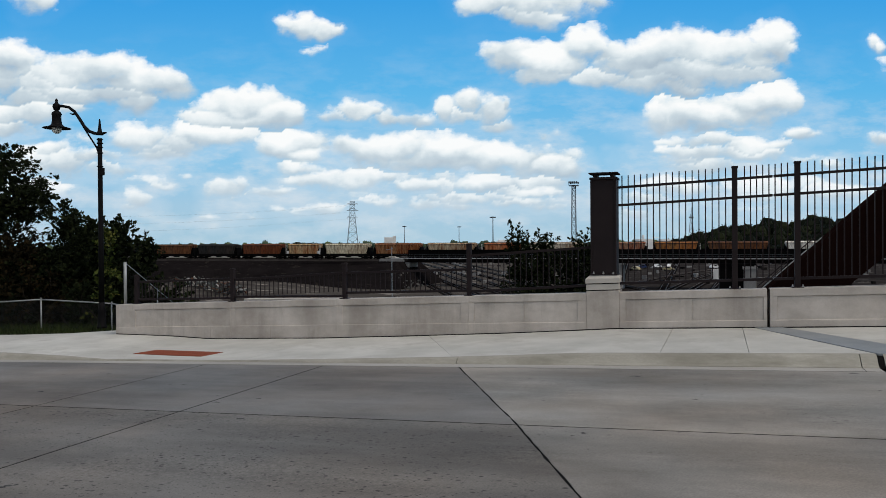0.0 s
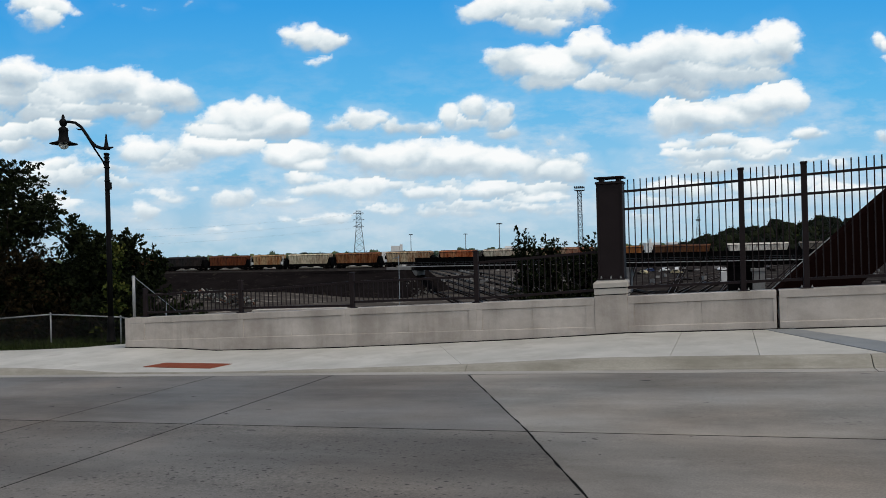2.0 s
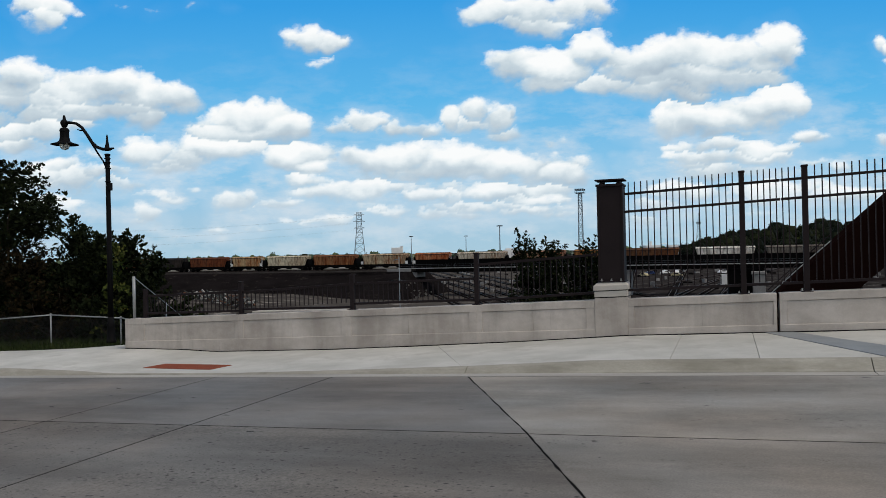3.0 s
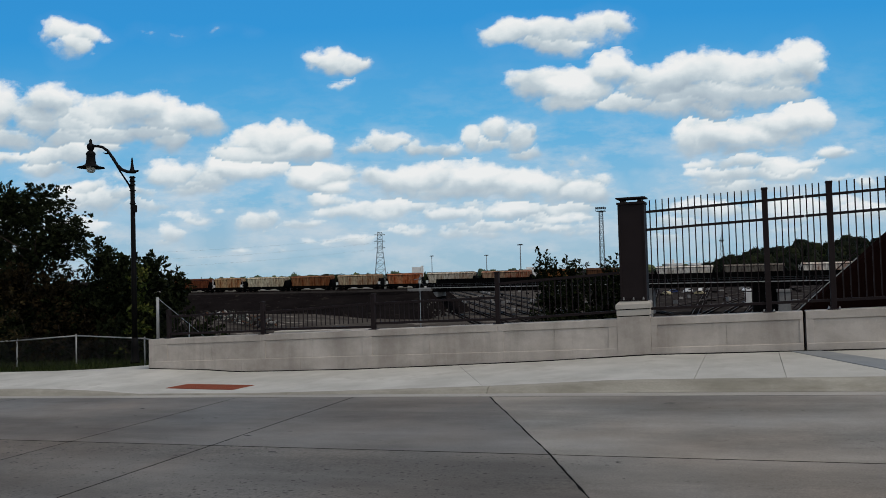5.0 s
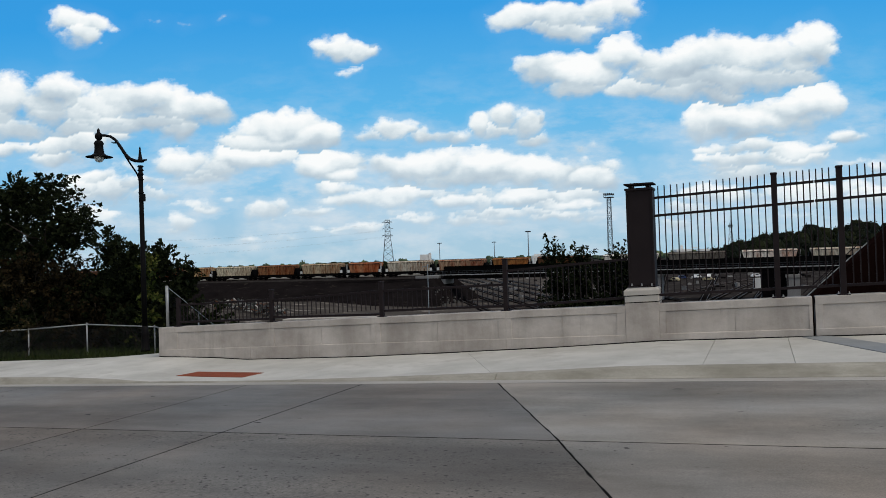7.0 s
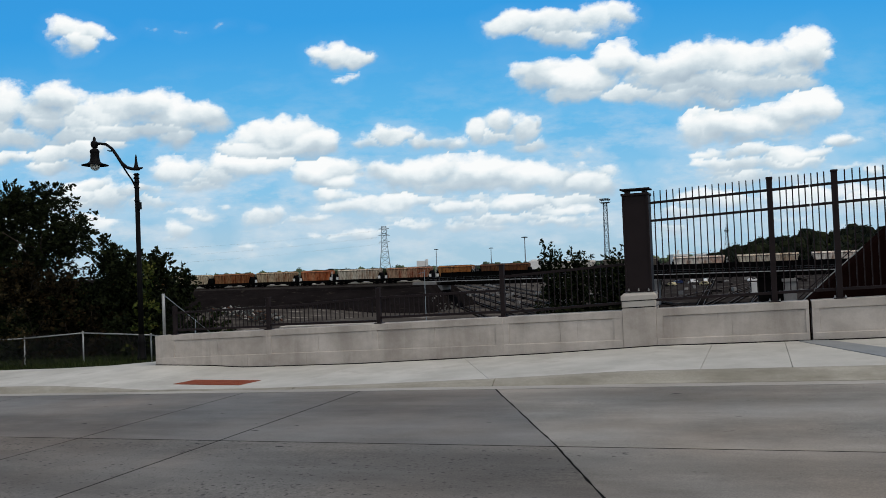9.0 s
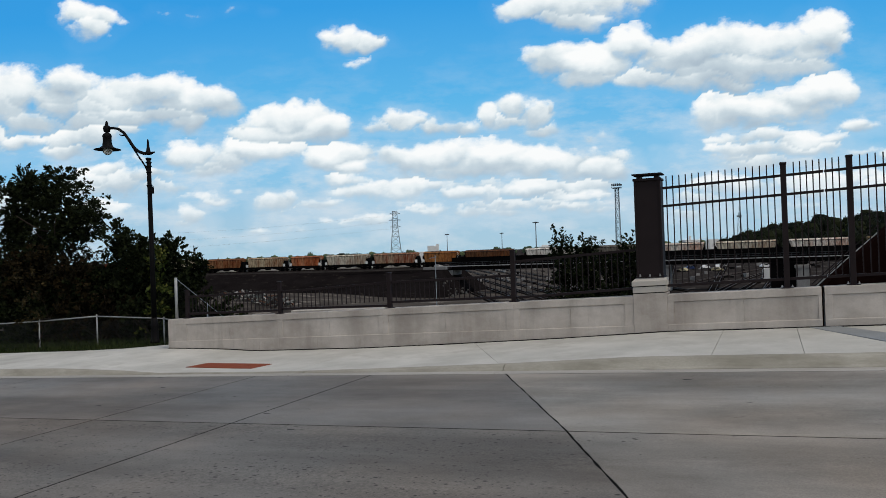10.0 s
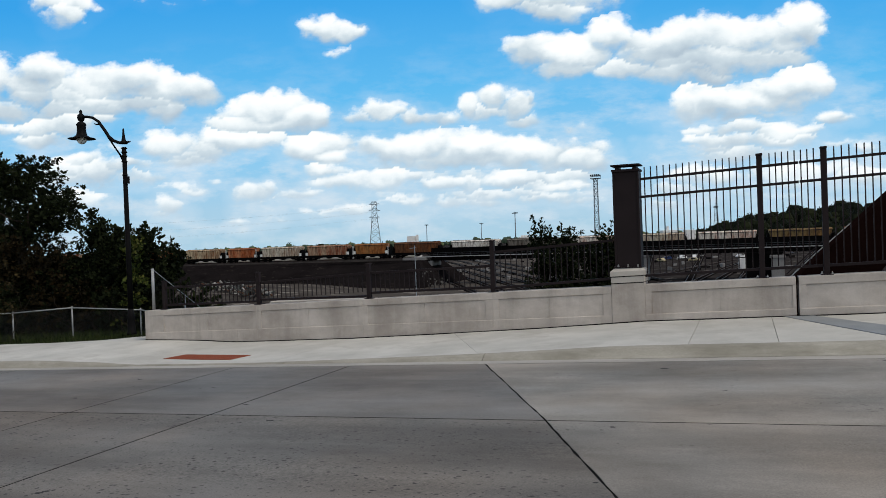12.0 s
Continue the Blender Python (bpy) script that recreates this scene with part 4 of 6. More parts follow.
# ---- street lamp ----
def street_lamp():
    bx, by, bz = -18.0, 17.75, -0.72
    ob = thing("street_lamp", "black ornamental street lamp with a curved arm and bell shade", "street lamp", pose(bx, by, bz))
    part("base", Shape().lathe([(0.15, 0), (0.15, 0.06), (0.12, 0.1), (0.11, 0.5), (0.125, 0.55), (0.1, 0.62), (0.088, 0.8)], n=16), BLACK, ob, smooth=True)
    part("pole", Shape().lathe([(0.085, 0.7), (0.075, 3.0), (0.066, 5.6), (0.066, 5.9)], n=16), BLACK, ob, smooth=True)
    for z in (5.0, 5.42, 5.6, 5.72, 5.84):
        part("collar", Shape().lathe([(0.068, z), (0.095, z + 0.015), (0.095, z + 0.035), (0.068, z + 0.05)], n=16), BLACK, ob, smooth=True)
    part("service_box", soften(Shape().box(0.05, 0.13, -0.06, 0.06, 4.75, 4.98).mesh("box"), 0.008, 1), BLACK, ob)
    part("finial", Shape().lathe([(0.1, 6.0), (0.12, 6.04), (0.07, 6.1), (0.05, 6.2), (0.035, 6.32), (0.028, 6.44), (0.012, 6.5)], n=14), BLACK, ob, smooth=True)
    part("cross_bar", Shape().tube([(0.0, 0, 6.04), (0.18, 0, 6.05), (0.27, 0, 6.06)], [0.05, 0.035, 0.02], 10), BLACK, ob, smooth=True)
    arm = [(0.0, 0, 6.04), (-0.2, 0, 6.06), (-0.42, 0, 6.14), (-0.62, 0, 6.3), (-0.82, 0, 6.56), (-1.02, 0, 6.8), (-1.26, 0, 6.95), (-1.5, 0, 7.0), (-1.72, 0, 7.02)]
    part("arm", Shape().tube(arm, [0.05, 0.05, 0.05, 0.05, 0.05, 0.046, 0.044, 0.044, 0.05], 10), BLACK, ob, smooth=True)
    part("brace", Shape().tube([(-0.03, 0, 5.42), (-0.16, 0, 5.66), (-0.4, 0, 5.96), (-0.66, 0, 6.3)], 0.026, 8), BLACK, ob, smooth=True)
    part("scroll", Shape().tube([(-0.98, 0, 6.72), (-1.12, 0, 6.72), (-1.22, 0, 6.76)], [0.03, 0.022, 0.01], 8), BLACK, ob, smooth=True)
    lx = -1.77
    part("knuckle", Shape().lathe([(0.02, 6.86), (0.09, 6.9), (0.12, 7.0), (0.1, 7.08), (0.05, 7.12), (0.045, 7.2), (0.02, 7.26)], (lx, 0, 0), 14), BLACK, ob, smooth=True)
    part("housing", Shape().lathe([(0.2, 6.38), (0.17, 6.42), (0.14, 6.55), (0.135, 6.72), (0.155, 6.76), (0.12, 6.83), (0.05, 6.88), (0.04, 6.98)], (lx, 0, 0), 18), BLACK, ob, "bell-shaped lamp housing", smooth=True)
    part("shade", Shape().lathe([(0.18, 6.42), (0.25, 6.37), (0.41, 6.325), (0.42, 6.31), (0.25, 6.34), (0.16, 6.35)], (lx, 0, 0), 24), BLACK, ob, "wide flared shade", smooth=True)
    part("globe", Shape().lathe([(0.02, 6.14), (0.08, 6.16), (0.13, 6.21), (0.15, 6.28), (0.15, 6.35)], (lx, 0, 0), 18), GLASS, ob, "frosted glass globe", smooth=True)
    return ob


street_lamp()


# ---- chain link ----
def mesh_panel(width, height, pitch=0.07, wire=0.0032):
    """Diamond wire mesh over a rectangle in x and z."""
    s = Shape()
    k = -height
    while k < width:
        for sign in (1, -1):
            x0, x1 = k, k + height
            z0, z1 = (0, height) if sign > 0 else (height, 0)
            if x0 < 0:
                z0 += sign * -x0
                x0 = 0
            if x1 > width:
                z1 -= sign * (x1 - width)
                x1 = width
            if x1 - x0 > 0.02:
                s.bar((x0, 0, z0), (x1, 0, z1), wire, wire, (0, 1, 0))
        k += pitch
    return s


def chain_fence():
    ob = thing("chain_link_fence", "galvanised chain link fence along the grass verge under trees", "fence")
    pts = [(-16.3, 17.6), (-18.1, 18.25), (-20.36, 17.6), (-22.46, 17.1), (-25.33, 16.9), (-29.4, 16.7)]
    zs = [-1.1, -1.03, -0.9, -1.03, -1.16, -1.3]
    for (x, y), z in zip(pts, zs):
        p = part("post", Shape().tube([(0, 0, -0.15), (0, 0, 1.06)], 0.023, 10), GALV, ob, at=pose(x, y, z), smooth=True)
        part("cap", Shape().lathe([(0.028, 1.03), (0.028, 1.07), (0.015, 1.09)], n=10), GALV, p)
    for (a, za), (b, zb) in zip(zip(pts, zs), zip(pts[1:], zs[1:])):
        part("top_rail", Shape().tube([(*a, za + 1.03), (*b, zb + 1.03)], 0.021, 8), GALV, ob, smooth=True)
        w = math.hypot(b[0] - a[0], b[1] - a[1])
        m = part("wire_mesh", mesh_panel(w, 0.98, 0.06, 0.0035), WIRE, ob, at=pose(a[0], a[1], za + 0.03, 0, 0, math.degrees(math.atan2(b[1] - a[1], b[0] - a[0]))))
        tagged(m, kind="stuff")
    return ob


def wing_fence():
    """Taller chain link wing from the parapet's end, stepping down behind it."""
    ob = thing("chain_link_wing", "galvanised chain link wing panel closing the parapet's end", "fence")
    a, b = (-15.13, 15.75), (-15.18, 18.0)
    za = 0.25
    part("end_post", Shape().tube([(*a, za), (*a, 1.40)], 0.04, 12), GALV, ob, smooth=True)
    part("end_post", Shape().tube([(*b, -1.6), (*b, -0.05)], 0.02, 10), LATTICE, ob, smooth=True)
    part("line_post", Shape().tube([(-15.16, 17.0, -0.6), (-15.16, 17.0, 0.6)], 0.018, 10), LATTICE, ob, smooth=True)
    part("top_rail", Shape().tube([(*a, 1.38), (*b, -0.08)], 0.01, 8), LATTICE, ob, smooth=True)
    m = part("wire_mesh", mesh_panel(2.27, 1.05, 0.05), WIRE, ob)
    for v in m.data.vertices:
        f = v.co.x / 2.27
        v.co = Vector((a[0] + (b[0] - a[0]) * f, a[1] + (b[1] - a[1]) * f, v.co.z + 0.31 - 1.46 * f))
    tagged(m, kind="stuff")
    return ob


chain_fence()
wing_fence()


# ---- plants ----
def leaves(s, rng, centre, spread, count, size):
    """Bent leaf blades scattered through an ellipsoid."""
    c = np.array(centre)
    d = rng.normal(size=(count, 3))
    d /= np.linalg.norm(d, axis=1)[:, None]
    r = rng.random(count) ** 0.45
    p = c + d * r[:, None] * np.array(spread)
    for q in p:
        a, tilt = rng.random() * 6.283, rng.normal() * 0.6
        l = size * (0.6 + 0.8 * rng.random())
        u = np.array((math.cos(a) * math.cos(tilt), math.sin(a) * math.cos(tilt), math.sin(tilt))) * l
        w = np.array((-math.sin(a), math.cos(a), rng.normal() * 0.5)) * l * 0.33
        m = q + u * 0.5
        s.add([q, m + w, q + u, m - w + np.array((0, 0, 0.15 * l))], [(0, 1, 2), (0, 2, 3)])


def limbs(s, rng, at, way, length, radius, depth, tips):
    a, way = Vector(at), Vector(way).normalized()
    pts, rad = [a], [radius]
    for k in range(4):
        way = (way + Vector(rng.normal(size=3) * 0.16) + Vector((0, 0, 0.05))).normalized()
        pts.append(pts[-1] + way * length / 4)
        rad.append(radius * (1 - 0.15 * (k + 1)))
    s.tube(pts, rad, 7 if depth > 1 else 5)
    if depth == 0:
        tips.append(pts[-1])
        return
    for k in range(3 if depth > 1 else 4):
        start = pts[2 + k % 3]
        out = (way + Vector(rng.normal(size=3) * 0.75)).normalized()
        limbs(s, rng, start, out, length * (0.55 + 0.25 * rng.random()), radius * 0.5, depth - 1, tips)
    tips.append(pts[-1])


def spray(s, rng, at, way, length, count, size):
    """A leafy twig: leaves set along a short drooping line."""
    p, way = np.array(at), np.array(way)
    side = rng.normal(size=3)
    for k in range(count):
        f = rng.random()
        q = p + way * length * f + np.array((0, 0, -0.22 * length * f * f)) + rng.normal(size=3) * length * 0.13 * (1.15 - f)
        a = rng.normal(size=3) * 0.8 + way
        a /= np.linalg.norm(a)
        l = size * (0.6 + 0.8 * rng.random())
        w = np.cross(a, rng.normal(size=3))
        w *= 0.34 * l / max(1e-6, np.linalg.norm(w))
        m = q + a * l * 0.5
        s.add([q, m + w, q + a * l, m - w], [(0, 1, 2), (0, 2, 3)])


def tree(name, label, at, trunk, height, clumps, mats, seed, leaf=0.13, dense=1.0, stems=1, depth=2, upright=0.0, fill=1.0):
    """clumps: centre and half sizes of the crown's masses, from the tree's foot; mats: a material for each group of leaves."""
    rng = np.random.default_rng(seed)
    ob = thing(name, label, "tree" if "tree" in name else "shrub", pose(*at))
    tips = []
    for k in range(stems):
        wood = Shape()
        limbs(wood, rng, (rng.normal() * 0.15 * (stems - 1), rng.normal() * 0.15 * (stems - 1), -0.3), (rng.normal() * 0.12 * stems, rng.normal() * 0.12, 1), height * 0.5, trunk, depth, tips)
        part("trunk" if stems == 1 else "stem", wood, BARK, ob, smooth=True)
    for i, (cx, cy, cz, rx, ry, rz) in enumerate(clumps):
        crown = Shape()
        size = (rx * ry * rz) ** (1 / 3)
        for k in range(int(95 * dense * size * size)):
            d = rng.normal(size=3)
            d /= np.linalg.norm(d)
            r = 0.45 + 0.6 * rng.random() ** 0.7
            p = (cx + d[0] * rx * r, cy + d[1] * ry * r, max(0.05, cz + d[2] * rz * r))
            way = d * (1 - upright) + np.array((0, 0, 0.25 + upright)) + rng.normal(size=3) * 0.35
            spray(crown, rng, p, way / np.linalg.norm(way), 0.3 + 0.35 * rng.random(), 26, leaf)
        for k in range(int(26 * fill * size * size)):
            d = rng.normal(size=3)
            d *= 0.6 * rng.random() ** 0.4 / np.linalg.norm(d)
            leaves(crown, rng, (cx + d[0] * rx, cy + d[1] * ry, max(0.1, cz + d[2] * rz)), (0.35, 0.35, 0.35), 30, leaf * 1.7)
        part("crown", crown, mats[i % len(mats)], ob)
    return ob


def left_plants():
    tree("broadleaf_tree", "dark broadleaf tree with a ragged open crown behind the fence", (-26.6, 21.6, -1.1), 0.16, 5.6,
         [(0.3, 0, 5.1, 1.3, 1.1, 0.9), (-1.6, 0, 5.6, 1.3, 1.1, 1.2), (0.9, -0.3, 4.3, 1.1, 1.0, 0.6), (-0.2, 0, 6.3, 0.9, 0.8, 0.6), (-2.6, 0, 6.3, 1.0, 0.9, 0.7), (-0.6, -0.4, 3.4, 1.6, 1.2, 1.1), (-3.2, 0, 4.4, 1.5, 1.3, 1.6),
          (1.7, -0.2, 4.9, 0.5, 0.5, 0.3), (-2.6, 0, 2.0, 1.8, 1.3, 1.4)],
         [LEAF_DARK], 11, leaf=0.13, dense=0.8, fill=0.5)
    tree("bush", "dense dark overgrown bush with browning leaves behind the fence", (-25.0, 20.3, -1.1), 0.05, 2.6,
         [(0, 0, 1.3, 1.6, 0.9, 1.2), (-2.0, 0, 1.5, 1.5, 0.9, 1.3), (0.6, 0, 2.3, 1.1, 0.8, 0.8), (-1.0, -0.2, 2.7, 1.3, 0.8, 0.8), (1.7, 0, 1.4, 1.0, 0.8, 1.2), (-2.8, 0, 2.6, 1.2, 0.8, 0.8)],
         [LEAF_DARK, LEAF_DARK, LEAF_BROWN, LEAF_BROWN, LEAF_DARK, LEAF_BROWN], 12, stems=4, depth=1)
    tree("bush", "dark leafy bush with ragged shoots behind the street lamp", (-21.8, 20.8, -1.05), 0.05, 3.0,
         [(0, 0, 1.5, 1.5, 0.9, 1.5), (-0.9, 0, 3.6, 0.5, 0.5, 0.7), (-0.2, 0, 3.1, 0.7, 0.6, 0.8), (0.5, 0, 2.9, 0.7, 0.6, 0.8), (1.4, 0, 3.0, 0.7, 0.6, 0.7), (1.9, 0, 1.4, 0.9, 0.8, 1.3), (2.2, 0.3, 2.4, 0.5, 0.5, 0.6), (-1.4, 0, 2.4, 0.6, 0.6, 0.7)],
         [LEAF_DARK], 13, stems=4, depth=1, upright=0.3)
    tree("vine_shrub", "yellow-green vine climbing up beside the street lamp", (-19.35, 18.9, -0.85), 0.02, 2.2,
         [(0.3, 0, 1.1, 0.16, 0.12, 0.5), (0.25, 0, 2.0, 0.2, 0.15, 0.5), (0.45, 0, 2.7, 0.25, 0.2, 0.4), (0.3, 0, 0.5, 0.14, 0.1, 0.3)],
         [LEAF_LIGHT], 14, leaf=0.11, dense=1.3, stems=2, depth=1)
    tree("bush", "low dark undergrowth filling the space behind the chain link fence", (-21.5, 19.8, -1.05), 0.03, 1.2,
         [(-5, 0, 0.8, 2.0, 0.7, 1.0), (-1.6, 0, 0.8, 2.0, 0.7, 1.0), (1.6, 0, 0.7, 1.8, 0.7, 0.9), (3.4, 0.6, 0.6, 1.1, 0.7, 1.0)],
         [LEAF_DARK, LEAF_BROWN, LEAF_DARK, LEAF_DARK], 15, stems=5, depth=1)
    tree("sapling_tree", "thin brown-leaved sapling growing against the chain link fence", (-22.6, 16.95, -0.98), 0.018, 3.0,
         [(0.05, 0, 1.5, 0.35, 0.25, 0.3), (-0.15, 0, 2.0, 0.4, 0.25, 0.35), (0.2, 0, 1.1, 0.3, 0.2, 0.2)],
         [LEAF_SAPLING], 18, leaf=0.09, dense=0.7, depth=1, fill=0.2)
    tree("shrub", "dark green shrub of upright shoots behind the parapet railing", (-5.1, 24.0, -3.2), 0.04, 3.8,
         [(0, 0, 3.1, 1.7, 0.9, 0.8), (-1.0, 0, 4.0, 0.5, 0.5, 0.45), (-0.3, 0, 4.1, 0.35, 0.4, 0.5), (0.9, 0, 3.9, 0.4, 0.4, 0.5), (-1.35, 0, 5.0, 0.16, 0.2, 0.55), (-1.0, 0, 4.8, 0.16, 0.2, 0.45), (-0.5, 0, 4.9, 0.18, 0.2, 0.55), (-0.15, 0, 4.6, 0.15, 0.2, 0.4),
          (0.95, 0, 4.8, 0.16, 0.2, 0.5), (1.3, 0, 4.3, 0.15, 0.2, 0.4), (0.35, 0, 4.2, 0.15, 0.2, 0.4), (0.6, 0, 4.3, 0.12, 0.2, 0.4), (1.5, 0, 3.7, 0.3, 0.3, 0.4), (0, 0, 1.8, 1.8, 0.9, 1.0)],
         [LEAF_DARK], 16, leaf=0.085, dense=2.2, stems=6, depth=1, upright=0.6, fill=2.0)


left_plants()


def grass_tufts():
    rng = np.random.default_rng(5)
    s = Shape()
    for k in range(5200):
        x = -31 + 15.5 * rng.random()
        lo = float(np.interp(x, (-60, -19.5, -17.4, -15.7), (15.62, 15.66, 16.0, 17.05)))
        y = lo + 3.2 * rng.random() ** 1.5
        z = ground_height(x, y) - 0.01
        h = (0.06 + 0.12 * rng.random()) * (2.2 if rng.random() < 0.1 else 1)
        a = rng.random() * 6.283
        w = 0.012 + 0.012 * rng.random()
        dx, dy = math.cos(a), math.sin(a)
        tip = rng.normal(size=2) * 0.07
        s.add([(x - dx * w, y - dy * w, z), (x + dx * w, y + dy * w, z), (x + tip[0], y + tip[1], z + h)], [(0, 1, 2)])
    ob = part("grass", s, BLADE)
    tagged(ob, "short rough grass on the verge by the chain link fence", "grass", kind="stuff")


grass_tufts()


# ---- road bridge's arch rib beside the fence ----
def arch_rib():
    ob = thing("bridge_arch", "dark rust-brown weathering steel arch rib rising beside the bridge fence", "bridge arch")
    y0, y1 = 17.5, 18.5
    s = Shape()
    n = 26
    ring = []
    for k in range(n + 1):
        x = 0.2 + 34.0 * k / n
        top = 0.05 + 1.02 * (x - 0.25) - 0.0145 * (x - 0.25) ** 2
        low = top - 1.38 - 0.01 * x
        ring.append((x, top, low))
    for x, top, low in ring:
        s.v += [(x, y0, low), (x, y0, top), (x, y1, top), (x, y1, low)]
    for k in range(n):
        for j in range(4):
            a, b = 4 * k + j, 4 * k + (j + 1) % 4
            s.f.append((a, b, b + 4, a + 4))
    s.f += [(3, 2, 1, 0), tuple(4 * n + j for j in range(4))]
    part("rib", s, ARCH, ob)
    # added thin tubes that draw the edges of the rib's top flange
    for h in (0.07, 0.2):
        part("hand_cable", Shape().tube([(x - 0.1, y0 - 0.12, top + h) for x, top, low in ((0.9, 0.7, 0), (1.5, 1.28, 0), (2.15, 1.88, 0))], 0.012, 6), EDGE if h < 0.1 else BROWN, ob, "thin line added for the edge of the rib's top flange")
    part("footing", soften(Shape().box(-2.2, 2.4, 17.2, 18.8, -6, -0.6).mesh("footing"), 0.03, 1), PIER, ob)
    return ob


arch_rib()


# ---- railway on its embankment and girder bridge ----
S_AB = -17.0


def embankment():
    rng = np.random.default_rng(3)
    s = Shape()
    prof = [(-20.0, YARD_Z - 0.3), (-15.5, YARD_Z + 2.6), (-9.5, -4.6), (-8.2, -3.85), (8.0, -3.85), (20.0, YARD_Z - 0.3)]
    k = len(prof)
    steps = [-620 + 12 * i for i in range(50)] + [-20, S_AB + 6]
    for i, st in enumerate(steps):
        for j, (side, z) in enumerate(prof):
            end = (5.0 if z < -8.5 else 4.0) if (i == len(steps) - 1 and z < -6) else 0.0
            p = TRACK_AT + TRACK_DIR * (st + end) + TRACK_SIDE * (side + (rng.normal() * 0.5 if 0 < j < 3 else 0))
            s.v.append((p.x, p.y, z + (rng.normal() * 0.12 if 0 < j < 4 else 0)))
    for i in range(len(steps) - 1):
        for j in range(k - 1):
            a = i * k + j
            s.f.append((a, a + k, a + k + 1, a + 1))
    s.f.append(tuple((len(steps) - 1) * k + j for j in range(k)))
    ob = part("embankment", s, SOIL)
    tagged(ob, "dark bare earth railway embankment above the yard", "embankment", kind="structure")


embankment()


def track_pieces():
    ob = thing("railway_track", "rusty steel rails on dark ballast along the embankment and bridge", "railway track")
    m = Matrix.LocRotScale(TRACK_AT, Euler((0, 0, TRACK_ANGLE)), None)
    ob.matrix_basis = m
    part("ballast_bed", Shape().add([(x, y, z) for x in (-620, 420) for y, z in ((-2.6, -0.66), (-1.7, -0.2), (1.7, -0.2), (2.6, -0.66))], [(0, 1, 2, 3), (7, 6, 5, 4)] + [(j, j + 4, (j + 1) % 4 + 4, (j + 1) % 4) for j in range(4)]), BALLAST, ob)
    for y in (-0.7175, 0.7175):
        part("rail", Shape().box(-620, 420, y - 0.036, y + 0.036, -0.17, 0.0), RAIL, ob)
    # added pale strip: makes the bright spots between the trucks under the cars
    part("service_road", Shape().box(-620, S_AB, 4.2, 7.4, 0.14, 0.62), SUNLIT_STRIP, ob, "pale strip added behind the rails for the sunlit spots under the cars")
    part("shoulder", Shape().box(-620, S_AB, 4.1, 7.5, -0.66, 0.136), BALLAST, ob)
    return ob


track_pieces()


def rail_bridge():
    """Through plate girder bridge with a side walkway, on concrete piers."""
    ob = thing("railway_bridge", "black plate girder railway bridge with a side walkway on concrete piers", "bridge",
               Matrix.LocRotScale((TRACK_AT.x, TRACK_AT.y, 0), Euler((0, 0, TRACK_ANGLE)), None))
    x0, x1 = -10.0, 135.0
    for y in (-2.75, 2.75):
        g = part("girder", soften(Shape().box(x0, x1, y - 0.05, y + 0.05, -4.1, -0.5).mesh("girder"), 0.01, 1), GIRDER, ob)
        for z in (-0.5, -4.1):
            part("flange", Shape().box(x0, x1, y - 0.28, y + 0.28, z - 0.04, z + 0.04), GIRDER, g)
        st = Shape().box(-0.03, 0.03, -0.22, 0.22, -4.05, -0.55).mesh("stiffener")
        for k in range(49):
            part("stiffener", st, GIRDER, g, at=pose(x0 + 0.4 + k * 3.0, y - 0.0, 0))
    part("deck", Shape().box(S_AB, x1, -2.69, 2.69, -4.0, -3.875), GIRDER, ob)
    part("walkway", Shape().box(x0 - 4, x1, -4.1, -3.05, -2.98, -2.88), GIRDER, ob)
    part("walkway_edge", Shape().box(x0 - 5, x1, -4.16, -4.105, -3.05, -2.84), EDGE, ob, "pale steel walkway edge")
    part("hand_rail", Shape().box(x0 - 4, x1, -4.1, -4.06, -1.88, -1.83), DARKMAST, ob)
    part("hand_rail", Shape().box(x0 - 4, x1, -4.1, -4.06, -2.36, -2.32), DARKMAST, ob)
    post = Shape().box(-0.025, 0.025, -4.1, -4.06, -2.88, -1.85).mesh("rail_post")
    br = Shape().bar((0, -4.1, -2.95), (0, -3.05, -3.9), 0.1).mesh("bracket")
    for k in range(58):
        part("rail_post", post, DARKMAST, ob, at=pose(x0 + k * 2.5, 0, 0))
        if k % 2 == 0:
            part("bracket", br, GIRDER, ob, at=pose(x0 + k * 2.5, 0, 0))
    part("abutment", soften(Shape().box(S_AB, S_AB + 7.6, -3.6, 3.6, -5.6, -4.15).mesh("abutment"), 0.05, 1), PIER, ob, "concrete bridge abutment seat")
    part("abutment", soften(Shape().box(S_AB - 1.5, S_AB + 6.0, -4.4, -3.0, -3.9, -3.05).mesh("abutment"), 0.05, 1), PIER, ob)
    for x, w, white in ((25.0, 2.4, 0), (50.0, 2.4, 0), (79.4, 8.2, 1), (130.0, 3.0, 0)):
        p = part("pier", soften(Shape().box(x - w / 2, x + w / 2, -3.4, 3.4, YARD_Z - 0.5, -4.6).mesh("pier"), 0.06, 1), PIER if not white else GIRDER, ob)
        part("pier_cap", soften(Shape().box(x - w / 2 - 0.3, x + w / 2 + 0.3, -3.8, 3.8, -4.6, -4.14).mesh("pier_cap"), 0.05, 1), PIER if not white else GIRDER, p)
    part("pier", soften(Shape().box(80.9, 83.7, -6.2, -3.6, YARD_Z - 0.5, -5.6).mesh("pier"), 0.06, 1), PIER, ob, "pale concrete pier block")
    part("pier_cap", soften(Shape().box(80.6, 84.0, -6.4, -3.4, -5.6, -4.9).mesh("pier_cap"), 0.05, 1), PIER, ob)
    return ob


rail_bridge()


